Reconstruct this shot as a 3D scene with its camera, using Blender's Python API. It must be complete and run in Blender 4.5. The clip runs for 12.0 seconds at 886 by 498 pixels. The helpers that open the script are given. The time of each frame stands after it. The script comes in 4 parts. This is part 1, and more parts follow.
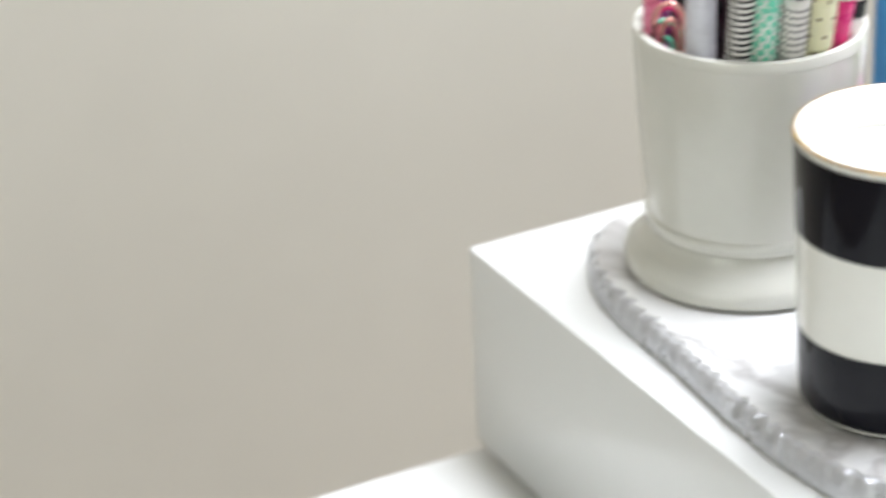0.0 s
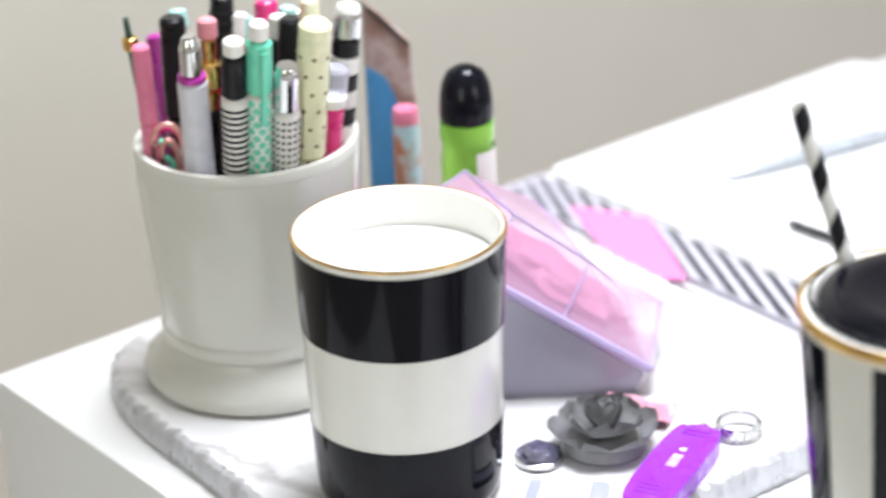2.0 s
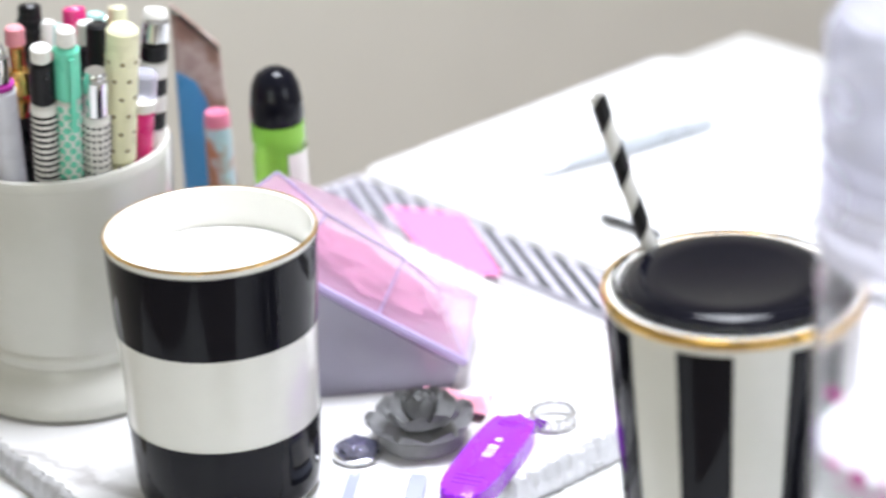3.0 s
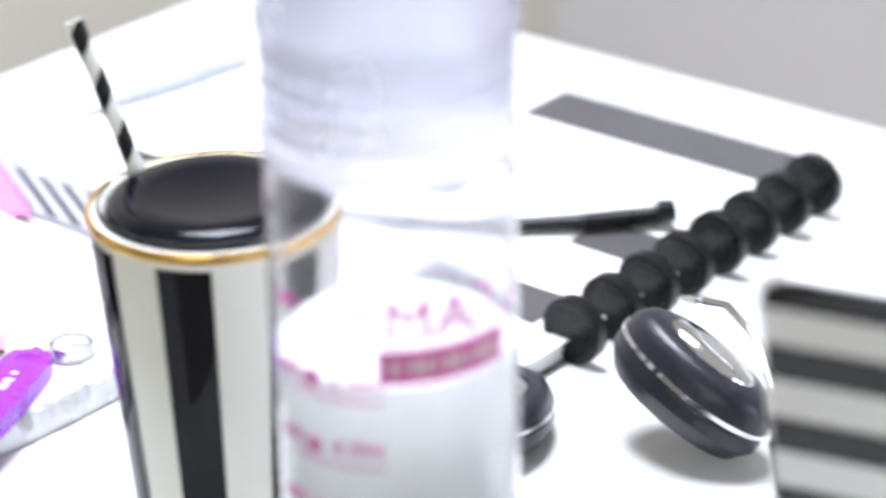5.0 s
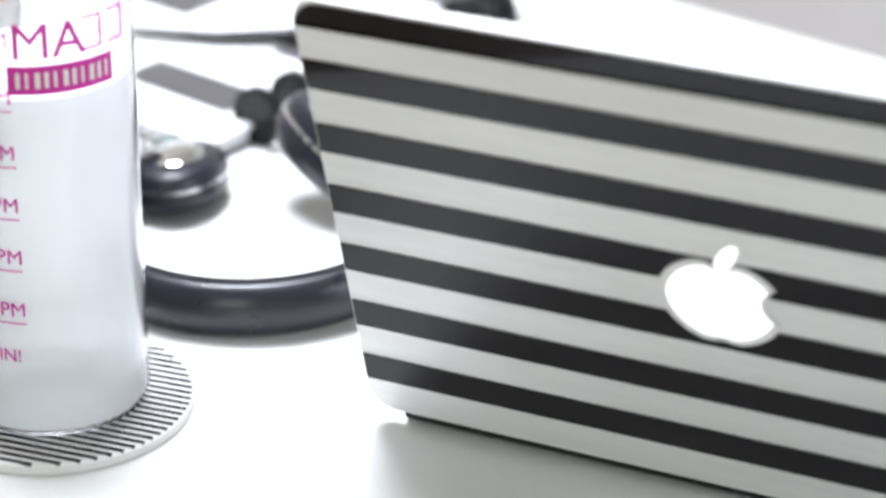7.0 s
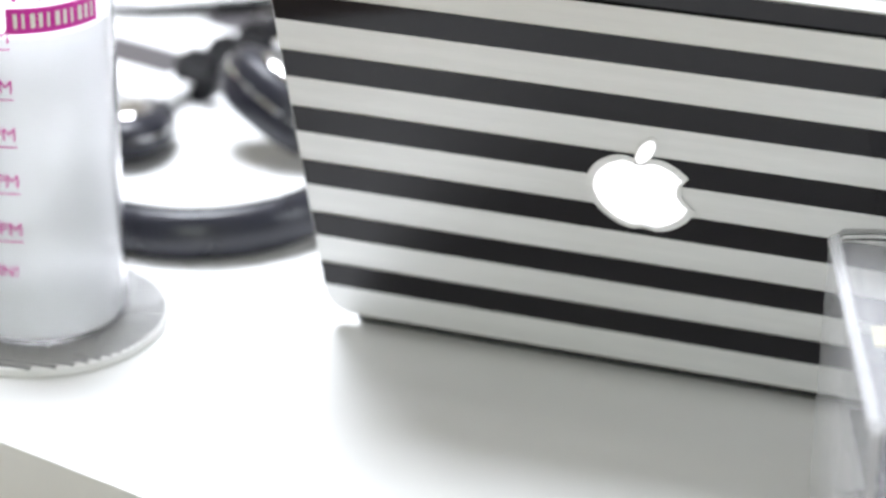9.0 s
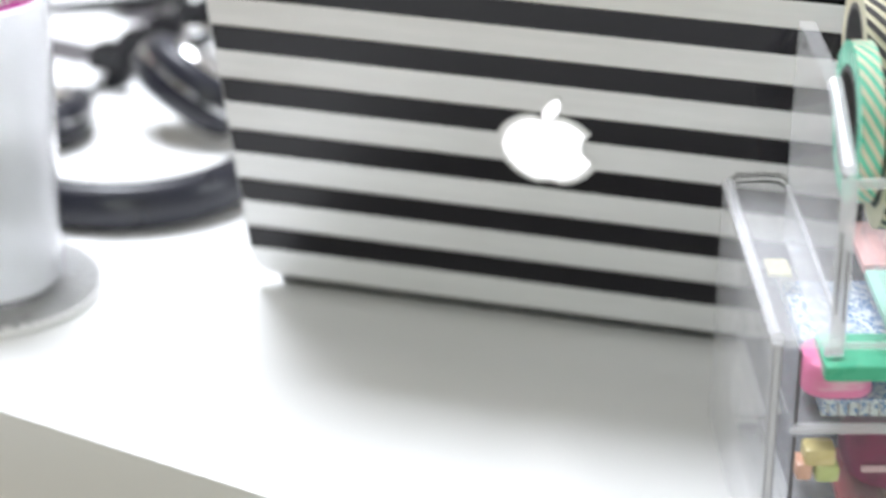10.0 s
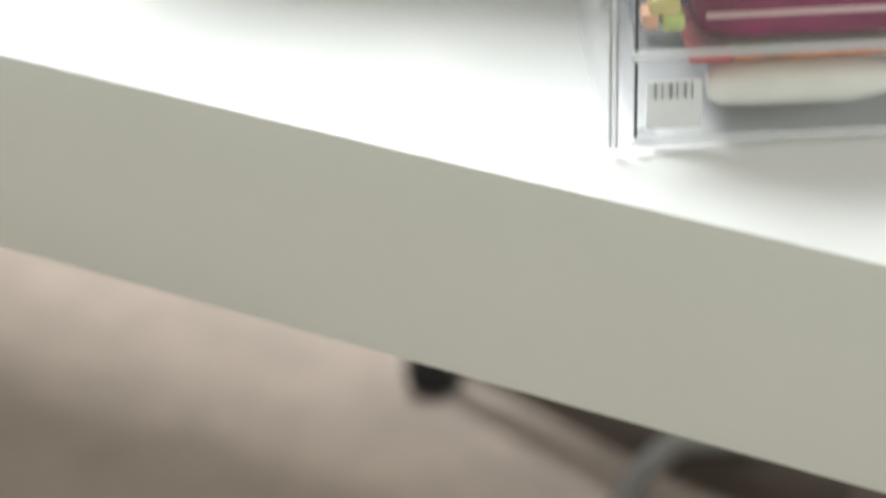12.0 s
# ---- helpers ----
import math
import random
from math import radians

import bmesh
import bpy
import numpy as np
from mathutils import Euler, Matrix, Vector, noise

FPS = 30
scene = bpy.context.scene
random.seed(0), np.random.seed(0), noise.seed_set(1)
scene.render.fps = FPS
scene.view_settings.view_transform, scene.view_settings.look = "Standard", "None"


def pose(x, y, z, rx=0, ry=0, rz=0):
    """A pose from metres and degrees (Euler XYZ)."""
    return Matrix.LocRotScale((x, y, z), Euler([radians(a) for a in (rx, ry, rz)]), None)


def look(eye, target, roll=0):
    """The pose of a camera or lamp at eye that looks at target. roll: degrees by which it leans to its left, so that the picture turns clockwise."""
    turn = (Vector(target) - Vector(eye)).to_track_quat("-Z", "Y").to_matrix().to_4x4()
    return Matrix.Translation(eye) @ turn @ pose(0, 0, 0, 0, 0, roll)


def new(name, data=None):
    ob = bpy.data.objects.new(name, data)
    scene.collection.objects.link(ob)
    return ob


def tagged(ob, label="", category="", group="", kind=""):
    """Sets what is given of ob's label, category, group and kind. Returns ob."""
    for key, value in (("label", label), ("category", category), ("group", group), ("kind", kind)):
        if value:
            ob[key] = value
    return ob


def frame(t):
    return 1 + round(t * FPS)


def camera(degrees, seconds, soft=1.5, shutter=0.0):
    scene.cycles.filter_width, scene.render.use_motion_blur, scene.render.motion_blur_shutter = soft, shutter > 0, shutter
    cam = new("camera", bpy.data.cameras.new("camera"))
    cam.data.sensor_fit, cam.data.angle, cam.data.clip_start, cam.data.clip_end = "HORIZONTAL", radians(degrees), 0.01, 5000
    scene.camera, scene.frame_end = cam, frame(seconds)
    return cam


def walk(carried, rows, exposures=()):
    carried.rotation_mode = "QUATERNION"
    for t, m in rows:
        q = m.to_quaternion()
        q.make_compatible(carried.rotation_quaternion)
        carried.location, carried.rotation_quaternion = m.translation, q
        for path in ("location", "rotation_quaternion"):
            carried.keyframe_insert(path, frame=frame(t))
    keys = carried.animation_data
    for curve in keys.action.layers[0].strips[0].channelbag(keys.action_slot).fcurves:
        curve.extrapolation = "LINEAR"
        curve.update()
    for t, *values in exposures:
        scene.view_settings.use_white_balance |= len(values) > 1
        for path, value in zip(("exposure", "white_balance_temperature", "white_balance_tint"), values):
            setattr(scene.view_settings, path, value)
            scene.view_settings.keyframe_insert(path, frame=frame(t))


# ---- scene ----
def aim(x, y, z, yaw, pitch, roll):
    """A camera pose: yaw to the left of +y, pitch down, roll, in degrees."""
    return pose(x, y, z, 90 - pitch, 0, yaw) @ pose(0, 0, 0, 0, 0, roll)


cam = camera(20.000, 12.0, soft=2.6, shutter=0.5)
# a long lens at a wide stop, its focus left about a metre away
cam.data.dof.use_dof = True
cam.data.dof.focus_distance = 1.05
cam.data.dof.aperture_fstop = 5.0
PATH = [
    (0.0, 0.9568, -0.4887, 1.2878, 63.593, 26.617, -2.398),
    (0.5, 0.9663, -0.5034, 1.3074, 58.788, 26.196, -2.666),
    (1.0, 0.9816, -0.4972, 1.2969, 56.278, 24.847, -2.463),
    (1.5, 0.9871, -0.4866, 1.2990, 54.352, 24.630, -2.377),
    (2.0, 0.9931, -0.4846, 1.3032, 52.497, 24.591, -2.422),
    (2.5, 0.9989, -0.4896, 1.3042, 50.249, 24.520, -2.356),
    (4.5, 1.0568, -0.4590, 1.2890, 42.661, 24.971, -1.725),
    (5.0, 1.0714, -0.4564, 1.2900, 39.814, 25.459, -1.224),
    (5.5, 1.1072, -0.4573, 1.2925, 38.113, 25.807, -0.981),
    (6.0, 1.1866, -0.4867, 1.3146, 38.069, 26.567, -0.815),
    (6.5, 1.2543, -0.5115, 1.3043, 38.465, 26.421, 0.046),
    (7.0, 1.3051, -0.5390, 1.2967, 38.375, 26.421, 0.677),
    (7.5, 1.3350, -0.5701, 1.2978, 37.914, 26.374, 0.397),
    (9.5, 1.3661, -0.7332, 1.3074, 32.619, 25.001, 0.586),
    (10.0, 1.3800, -0.7867, 1.3104, 30.429, 24.682, 0.649),
    (10.5, 1.3888, -0.8439, 1.3086, 27.985, 24.663, 1.026),
    (11.0, 1.3941, -0.8738, 1.3041, 26.660, 25.662, 0.836),
    (11.3, 1.3903, -0.8646, 1.2948, 26.427, 27.123, 0.212),
    (11.5, 1.4107, -0.8611, 1.3019, 27.188, 28.445, -0.136),
    (12.0, 1.4457, -0.8049, 1.2516, 29.742, 30.473, -1.802),
]
walk(cam, [(row[0], aim(*row[1:])) for row in PATH],
     [(0.0, -0.13, 6400, 9), (2.7, -0.24, 6350, 11), (4.5, -0.13, 6150, 11), (7.0, 0.02, 6250, 10), (9.5, 0.02, 6350, 10), (11.0, 0.02, 6400, 9), (12.0, -0.06, 6600, 5)])

# ---------------------------------------------------------------- world and light
world = bpy.data.worlds.new("world")
scene.world = world
world.use_nodes = True
wn = world.node_tree
bg = wn.nodes["Background"]
sky = wn.nodes.new("ShaderNodeTexSky")
sky.sky_type = "NISHITA"
sky.sun_disc = False
sky.sun_elevation, sky.sun_rotation = radians(40), radians(140)
wn.links.new(sky.outputs[0], bg.inputs[0])
bg.inputs[1].default_value = 0.12


def area(name, m, w, h, power, color):
    data = bpy.data.lights.new(name, "AREA")
    data.shape, data.size, data.size_y, data.energy, data.color = "RECTANGLE", w, h, power, color
    ob = new(name, data)
    ob.matrix_world = m
    return ob


# ceiling panel over the desk, and daylight in the two window openings
panel = area("ceiling_panel_light", look((0.22, 0.44, 2.375), (0.2201, 0.44, 0.75)), 0.70, 0.70, 29.5, (0.94, 0.97, 1.03))
panel.data.spread = radians(120)
area("window_light_front", look((1.86, -2.58, 1.5), (1.1, 0.3, 0.9)), 1.6, 1.3, 16.0, (0.95, 1.0, 0.83))
area("window_light_side", look((3.18, 0.5, 1.5), (0.5, 0.3, 0.8)), 1.3, 1.3, 22, (0.95, 0.97, 0.98))


# ---------------------------------------------------------------- materials
def mat(name, color, rough=0.5, metal=0.0, var=0.06, scale=30.0, bump=0.0, bscale=200.0, coat=0.0, trans=0.0, ior=1.45, alpha=1.0, emit=0.0, sheen=0.0, rvar=0.08, spread=0.0, stretch=(1, 1, 1)):
    """A node material: base colour varied at two scales, roughness varied, fine bump."""
    m = bpy.data.materials.new(name)
    m.use_nodes = True
    nt = m.node_tree
    b = nt.nodes["Principled BSDF"]
    co = nt.nodes.new("ShaderNodeTexCoord")
    mp = nt.nodes.new("ShaderNodeMapping")
    mp.inputs["Scale"].default_value = stretch
    nt.links.new(co.outputs["Object"], mp.inputs[0])
    n1 = nt.nodes.new("ShaderNodeTexNoise")
    n1.inputs["Scale"].default_value, n1.inputs["Detail"].default_value = scale, 3
    n2 = nt.nodes.new("ShaderNodeTexNoise")
    n2.inputs["Scale"].default_value, n2.inputs["Detail"].default_value = scale * 9, 4
    for n in (n1, n2):
        nt.links.new(mp.outputs[0], n.inputs["Vector"])
    add = nt.nodes.new("ShaderNodeMath")
    add.operation = "MULTIPLY_ADD"
    add.inputs[1].default_value = 0.4
    nt.links.new(n2.outputs[0], add.inputs[0])
    nt.links.new(n1.outputs[0], add.inputs[2])
    ramp = nt.nodes.new("ShaderNodeMapRange")
    ramp.inputs["From Min"].default_value, ramp.inputs["From Max"].default_value = 0.4, 1.0
    ramp.inputs["To Min"].default_value, ramp.inputs["To Max"].default_value = 1 - var, 1 + var
    nt.links.new(add.outputs[0], ramp.inputs[0])
    mul = nt.nodes.new("ShaderNodeVectorMath")
    mul.operation = "SCALE"
    mul.inputs[0].default_value = color[:3]
    last = ramp.outputs[0]
    if spread:
        info = nt.nodes.new("ShaderNodeObjectInfo")
        rr = nt.nodes.new("ShaderNodeMapRange")
        rr.inputs["To Min"].default_value, rr.inputs["To Max"].default_value = 1 - spread, 1 + spread
        nt.links.new(info.outputs["Random"], rr.inputs[0])
        mm = nt.nodes.new("ShaderNodeMath")
        mm.operation = "MULTIPLY"
        nt.links.new(last, mm.inputs[0])
        nt.links.new(rr.outputs[0], mm.inputs[1])
        last = mm.outputs[0]
    nt.links.new(last, mul.inputs["Scale"])
    nt.links.new(mul.outputs[0], b.inputs["Base Color"])
    r2 = nt.nodes.new("ShaderNodeMapRange")
    r2.inputs["From Min"].default_value, r2.inputs["From Max"].default_value = 0.3, 0.7
    r2.inputs["To Min"].default_value, r2.inputs["To Max"].default_value = max(0.02, rough - rvar), min(1, rough + rvar)
    nt.links.new(n1.outputs[0], r2.inputs[0])
    nt.links.new(r2.outputs[0], b.inputs["Roughness"])
    b.inputs["Metallic"].default_value = metal
    b.inputs["IOR"].default_value = ior
    b.inputs["Coat Weight"].default_value = coat
    b.inputs["Coat Roughness"].default_value = 0.06
    b.inputs["Transmission Weight"].default_value = trans
    b.inputs["Alpha"].default_value = alpha
    b.inputs["Sheen Weight"].default_value = sheen
    if emit:
        b.inputs["Emission Color"].default_value = (*color[:3], 1)
        b.inputs["Emission Strength"].default_value = emit
    if bump:
        bn = nt.nodes.new("ShaderNodeTexNoise")
        bn.inputs["Scale"].default_value, bn.inputs["Detail"].default_value = bscale, 4
        nt.links.new(mp.outputs[0], bn.inputs["Vector"])
        bp = nt.nodes.new("ShaderNodeBump")
        bp.inputs["Strength"].default_value, bp.inputs["Distance"].default_value = bump, 0.002
        nt.links.new(bn.outputs[0], bp.inputs["Height"])
        nt.links.new(bp.outputs[0], b.inputs["Normal"])
    return m


def ramped(m, stops, scale, kind="noise", stretch=(1, 1, 1), dist=0.0):
    """Gives a material a patterned base colour: noise or bands through a colour ramp."""
    nt = m.node_tree
    b = nt.nodes["Principled BSDF"]
    co = nt.nodes.new("ShaderNodeTexCoord")
    mp = nt.nodes.new("ShaderNodeMapping")
    mp.inputs["Scale"].default_value = stretch
    nt.links.new(co.outputs["Object"], mp.inputs[0])
    if kind == "noise":
        tx = nt.nodes.new("ShaderNodeTexNoise")
        tx.inputs["Detail"].default_value = 6
        tx.inputs["Distortion"].default_value = dist
    elif kind == "voronoi":
        tx = nt.nodes.new("ShaderNodeTexVoronoi")
    else:
        tx = nt.nodes.new("ShaderNodeTexWave")
        tx.bands_direction = kind
    tx.inputs["Scale"].default_value = scale
    nt.links.new(mp.outputs[0], tx.inputs["Vector"])
    rp = nt.nodes.new("ShaderNodeValToRGB")
    rp.color_ramp.interpolation = "LINEAR" if kind == "noise" else "CONSTANT"
    while len(rp.color_ramp.elements) < len(stops):
        rp.color_ramp.elements.new(0.5)
    for e, (p, c) in zip(rp.color_ramp.elements, stops):
        e.position, e.color = p, (*c, 1)
    nt.links.new(tx.outputs["Distance" if kind == "voronoi" else 0], rp.inputs[0])
    nt.links.new(rp.outputs[0], b.inputs["Base Color"])
    return m


M_wall = mat("wall_paint_beige", (0.63, 0.605, 0.535), 0.85, var=0.04, scale=1.5, bump=0.06, bscale=120)
# pale grey carries the cooler light on the back wall in its colour
M_wall_cool_light = mat("wall_paint_cool_light", (0.70, 0.695, 0.71), 0.85, var=0.03, scale=1.5, bump=0.06, bscale=120)
M_ceiling = mat("ceiling_paint", (0.8, 0.79, 0.77), 0.9, var=0.02, scale=2)
M_carpet = mat("carpet", (0.51, 0.42, 0.36), 0.95, var=0.22, scale=14, bump=1.0, bscale=420, sheen=0.3)
M_desk = mat("white_laminate", (0.80, 0.80, 0.79), 0.28, var=0.015, scale=4, coat=0.25, rvar=0.015)
M_white = mat("white_paint", (0.78, 0.78, 0.77), 0.4, var=0.02, scale=8)
M_ceramic = mat("white_glazed_ceramic", (0.83, 0.82, 0.77), 0.16, var=0.03, scale=18, coat=0.5)
M_cup = mat("cream_glazed_ceramic", (0.69, 0.68, 0.625), 0.18, var=0.03, scale=18, coat=0.4)
M_black_gloss = mat("black_glaze", (0.006, 0.006, 0.010), 0.06, var=0.2, scale=20, coat=0.0, rvar=0.03, ior=1.27)
M_gold = mat("gold_trim", (0.85, 0.55, 0.18), 0.2, metal=1.0, var=0.1, scale=60)
M_silver = mat("silver_leaf", (0.60, 0.60, 0.63), 0.32, metal=0.45, var=0.16, scale=60, bump=0.5, bscale=220)
M_chrome = mat("chrome", (0.75, 0.75, 0.76), 0.12, metal=1.0, var=0.05, scale=40)
M_marble = ramped(mat("white_marble", (0.8, 0.8, 0.8), 0.22, coat=0.2), [(0.0, (0.82, 0.81, 0.80)), (0.5, (0.80, 0.79, 0.79)), (0.56, (0.52, 0.50, 0.50)), (0.62, (0.80, 0.79, 0.79))], 7, dist=1.6)
M_glass = mat("clear_plastic", (0.97, 0.97, 0.98), 0.05, trans=1.0, ior=1.4, var=0.01, rvar=0.02)
M_frost = mat("frosted_plastic", (0.70, 0.70, 0.79), 0.25, trans=0.60, ior=1.25, var=0.06, scale=14)
M_black = mat("black_plastic", (0.008, 0.008, 0.010), 0.3, var=0.15, scale=50, ior=1.35)
M_black_matte = mat("black_rubber", (0.014, 0.014, 0.016), 0.6, var=0.2, scale=60, bump=0.1)
M_alu = mat("brushed_aluminium", (0.83, 0.825, 0.83), 0.40, metal=0.05, var=0.06, scale=12, stretch=(1, 12, 1))
M_strip_black = mat("black_vinyl", (0.007, 0.006, 0.009), 0.07, var=0.12, scale=20, stretch=(1, 12, 1), rvar=0.02, ior=1.37)
M_glow = mat("lit_white_logo", (1.0, 0.98, 1.0), 0.4, emit=1.3)


# ---------------------------------------------------------------- mesh helpers
CLEAR = [M_glass, M_frost]


def thing(name, at, label, category, group="", turn=0.0, kind=""):
    ob = new(name)
    ob.matrix_world = pose(*at, 0, 0, turn)
    return tagged(ob, label, category, group, kind)


def mesh_of(name, bm, material, smooth=40):
    me = bpy.data.meshes.new(name)
    bmesh.ops.recalc_face_normals(bm, faces=bm.faces)
    bm.to_mesh(me)
    bm.free()
    for m in (material if isinstance(material, (list, tuple)) else [material]):
        me.materials.append(m)
    me.shade_smooth()
    me.set_sharp_from_angle(angle=radians(smooth))
    return me


def clear(ob):
    """A clear pane that lets the light through."""
    ob.visible_shadow = False
    return ob


def part(name, bm, material, parent=None, label="", m=None, smooth=40):
    """One mesh object under a thing or under a part, in the parent's own axes."""
    ob = new(name, mesh_of(name, bm, material, smooth))
    ob.parent = parent
    if m is not None:
        ob.matrix_basis = m
    if material in CLEAR:
        clear(ob)
    return tagged(ob, label)


def box(x0, x1, y0, y1, z0, z1, bevel=0.0, seg=2, bm=None):
    bm = bm or bmesh.new()
    r = bmesh.ops.create_cube(bm, size=1, matrix=Matrix.Translation(((x0 + x1) / 2, (y0 + y1) / 2, (z0 + z1) / 2)) @ Matrix.Diagonal((x1 - x0, y1 - y0, z1 - z0, 1)))
    if bevel:
        es = {e for v in r["verts"] for e in v.link_edges}
        bmesh.ops.bevel(bm, geom=list(es), offset=bevel, segments=seg, profile=0.5, affect="EDGES")
    return bm


def lathe(profile, seg=64, bm=None, m=Matrix(), wobble=None):
    """Turns a profile of (radius, z) round z. Radius 0 closes an end."""
    bm = bm or bmesh.new()
    rings = []
    for r, z in profile:
        if r < 1e-6:
            rings.append([bm.verts.new(m @ Vector((0, 0, z)))])
        else:
            rings.append([bm.verts.new(m @ Vector(((r + (wobble(i, z) if wobble else 0)) * math.cos(2 * math.pi * i / seg), (r + (wobble(i, z) if wobble else 0)) * math.sin(2 * math.pi * i / seg), z))) for i in range(seg)])
    for a, b in zip(rings, rings[1:]):
        for i in range(seg):
            j = (i + 1) % seg
            if len(a) == 1 and len(b) == 1:
                continue
            if len(a) == 1:
                bm.faces.new((a[0], b[j], b[i]))
            elif len(b) == 1:
                bm.faces.new((a[i], a[j], b[0]))
            else:
                bm.faces.new((a[i], a[j], b[j], b[i]))
    return bm


def tube(points, radius, seg=12, bm=None, flat=1.0, closed=False):
    """A round (or flattened) rod along a line of points."""
    bm = bm or bmesh.new()
    pts = [Vector(p) for p in points]
    rings = []
    n = len(pts)
    up = Vector((0, 0, 1))
    for i, p in enumerate(pts):
        t = (pts[(i + 1) % n] - pts[i - 1]) if closed else (pts[min(i + 1, n - 1)] - pts[max(i - 1, 0)])
        t.normalize()
        side = t.cross(up)
        if side.length < 1e-3:
            side = t.cross(Vector((1, 0, 0)))
        side.normalize()
        nn = side.cross(t)
        r = radius[i] if isinstance(radius, (list, tuple)) else radius
        rings.append([bm.verts.new(p + side * (r * math.cos(2 * math.pi * k / seg)) + nn * (r * flat * math.sin(2 * math.pi * k / seg))) for k in range(seg)])
    pairs = list(zip(rings, rings[1:])) + ([(rings[-1], rings[0])] if closed else [])
    for a, b in pairs:
        for k in range(seg):
            bm.faces.new((a[k], a[(k + 1) % seg], b[(k + 1) % seg], b[k]))
    if not closed:
        bm.faces.new(rings[0][::-1])
        bm.faces.new(rings[-1])
    return bm


def slab(outline, z0, z1, bevel=0.0, bm=None):
    """A flat piece with the given outline (x, y), from z0 to z1."""
    bm = bm or bmesh.new()
    lo = [bm.verts.new((x, y, z0)) for x, y in outline]
    hi = [bm.verts.new((x, y, z1)) for x, y in outline]
    n = len(outline)
    bm.faces.new(lo[::-1])
    top = bm.faces.new(hi)
    for i in range(n):
        bm.faces.new((lo[i], lo[(i + 1) % n], hi[(i + 1) % n], hi[i]))
    if bevel:
        bmesh.ops.bevel(bm, geom=list(top.edges), offset=bevel, segments=2, profile=0.5, affect="EDGES")
    return bm


def rounded(x0, x1, y0, y1, r, seg=6):
    """The outline of a rectangle with rounded corners."""
    out = []
    for cx, cy, a0 in ((x1 - r, y1 - r, 0), (x0 + r, y1 - r, 90), (x0 + r, y0 + r, 180), (x1 - r, y0 + r, 270)):
        for i in range(seg + 1):
            a = radians(a0 + 90 * i / seg)
            out.append((cx + r * math.cos(a), cy + r * math.sin(a)))
    return out


def letters(text, size, m=None, bend=None, thick=0.0002):
    """Flat letters of the built-in font as a bmesh; bend maps each point on."""
    cu = bpy.data.curves.new("text", "FONT")
    cu.body, cu.size, cu.extrude = text, size, thick
    cu.resolution_u = 3
    ob = bpy.data.objects.new("text", cu)
    scene.collection.objects.link(ob)
    dg = bpy.context.evaluated_depsgraph_get()
    me = bpy.data.meshes.new_from_object(ob.evaluated_get(dg))
    bm = bmesh.new()
    bm.from_mesh(me)
    bpy.data.objects.remove(ob)
    bpy.data.curves.remove(cu)
    bpy.data.meshes.remove(me)
    for v in bm.verts:
        if m is not None:
            v.co = m @ v.co
        if bend:
            v.co = bend(v.co)
    return bm


# ---------------------------------------------------------------- the room and the desk
TOP = 0.75


def structure(name, bm, material, label, category):
    ob = part(name, bm, material)
    return tagged(ob, label, category, kind="structure")


XL, YB, XR, YF, H = -0.59, 1.75, 3.2, -2.6, 2.42
structure("floor", box(XL - 0.1, XR + 0.1, YF - 0.1, YB + 0.1, -0.1, 0), M_carpet, "pinkish beige short pile carpet floor", "floor")
structure("wall_west", box(XL - 0.1, XL, YF, YB, 0, H), M_wall, "plain matt beige painted wall beside the desk", "wall")
structure("wall_north", box(XL - 0.1, XR + 0.1, YB, YB + 0.1, 0, H), M_wall_cool_light, "plain painted wall behind the desk, greyed for its cooler light", "wall")
structure("ceiling", box(XL - 0.1, XR + 0.1, YF - 0.1, YB + 0.1, H, H + 0.1), M_ceiling, "plain white painted ceiling", "ceiling")


def window_wall(name, m, length, w0, w1, z0, z1):
    """A wall with one opening, built along x and set by m."""
    bm = box(0, w0, 0, 0.1, 0, H)
    box(w1, length, 0, 0.1, 0, H, bm=bm)
    box(w0, w1, 0, 0.1, 0, z0, bm=bm)
    box(w0, w1, 0, 0.1, z1, H, bm=bm)
    bm.transform(m)
    return structure(name, bm, M_wall, "plain beige painted wall with a window opening", "wall")


window_wall("wall_south", Matrix.Translation((XL - 0.1, YF - 0.1, 0)), XR - XL + 0.2, 1.7, 3.4, 0.85, 2.15)
window_wall("wall_east", pose(XR + 0.1, YF, 0, 0, 0, 90), YB - YF, 2.4, 3.8, 0.85, 2.15)

DEPTH, LENGTH, THICK = 0.68, 1.55, 0.107
desk = thing("desk", (0, 0, 0), "white laminate desk with a thick top and panel legs", "desk")
part("tabletop", box(0, LENGTH, 0, DEPTH, TOP - THICK, TOP, 0.0015), M_desk, desk)
part("side_panel", box(0.03, 0.08, 0.05, DEPTH - 0.02, 0, TOP - THICK, 0.001), M_white, desk)
part("side_panel", box(LENGTH - 0.08, LENGTH - 0.03, 0.05, DEPTH - 0.02, 0, TOP - THICK, 0.001), M_white, desk)
part("pull_out_shelf", box(0.003, 0.50, -0.32, 0.30, TOP - THICK - 0.022, TOP - THICK - 0.003, 0.002), M_desk, desk)


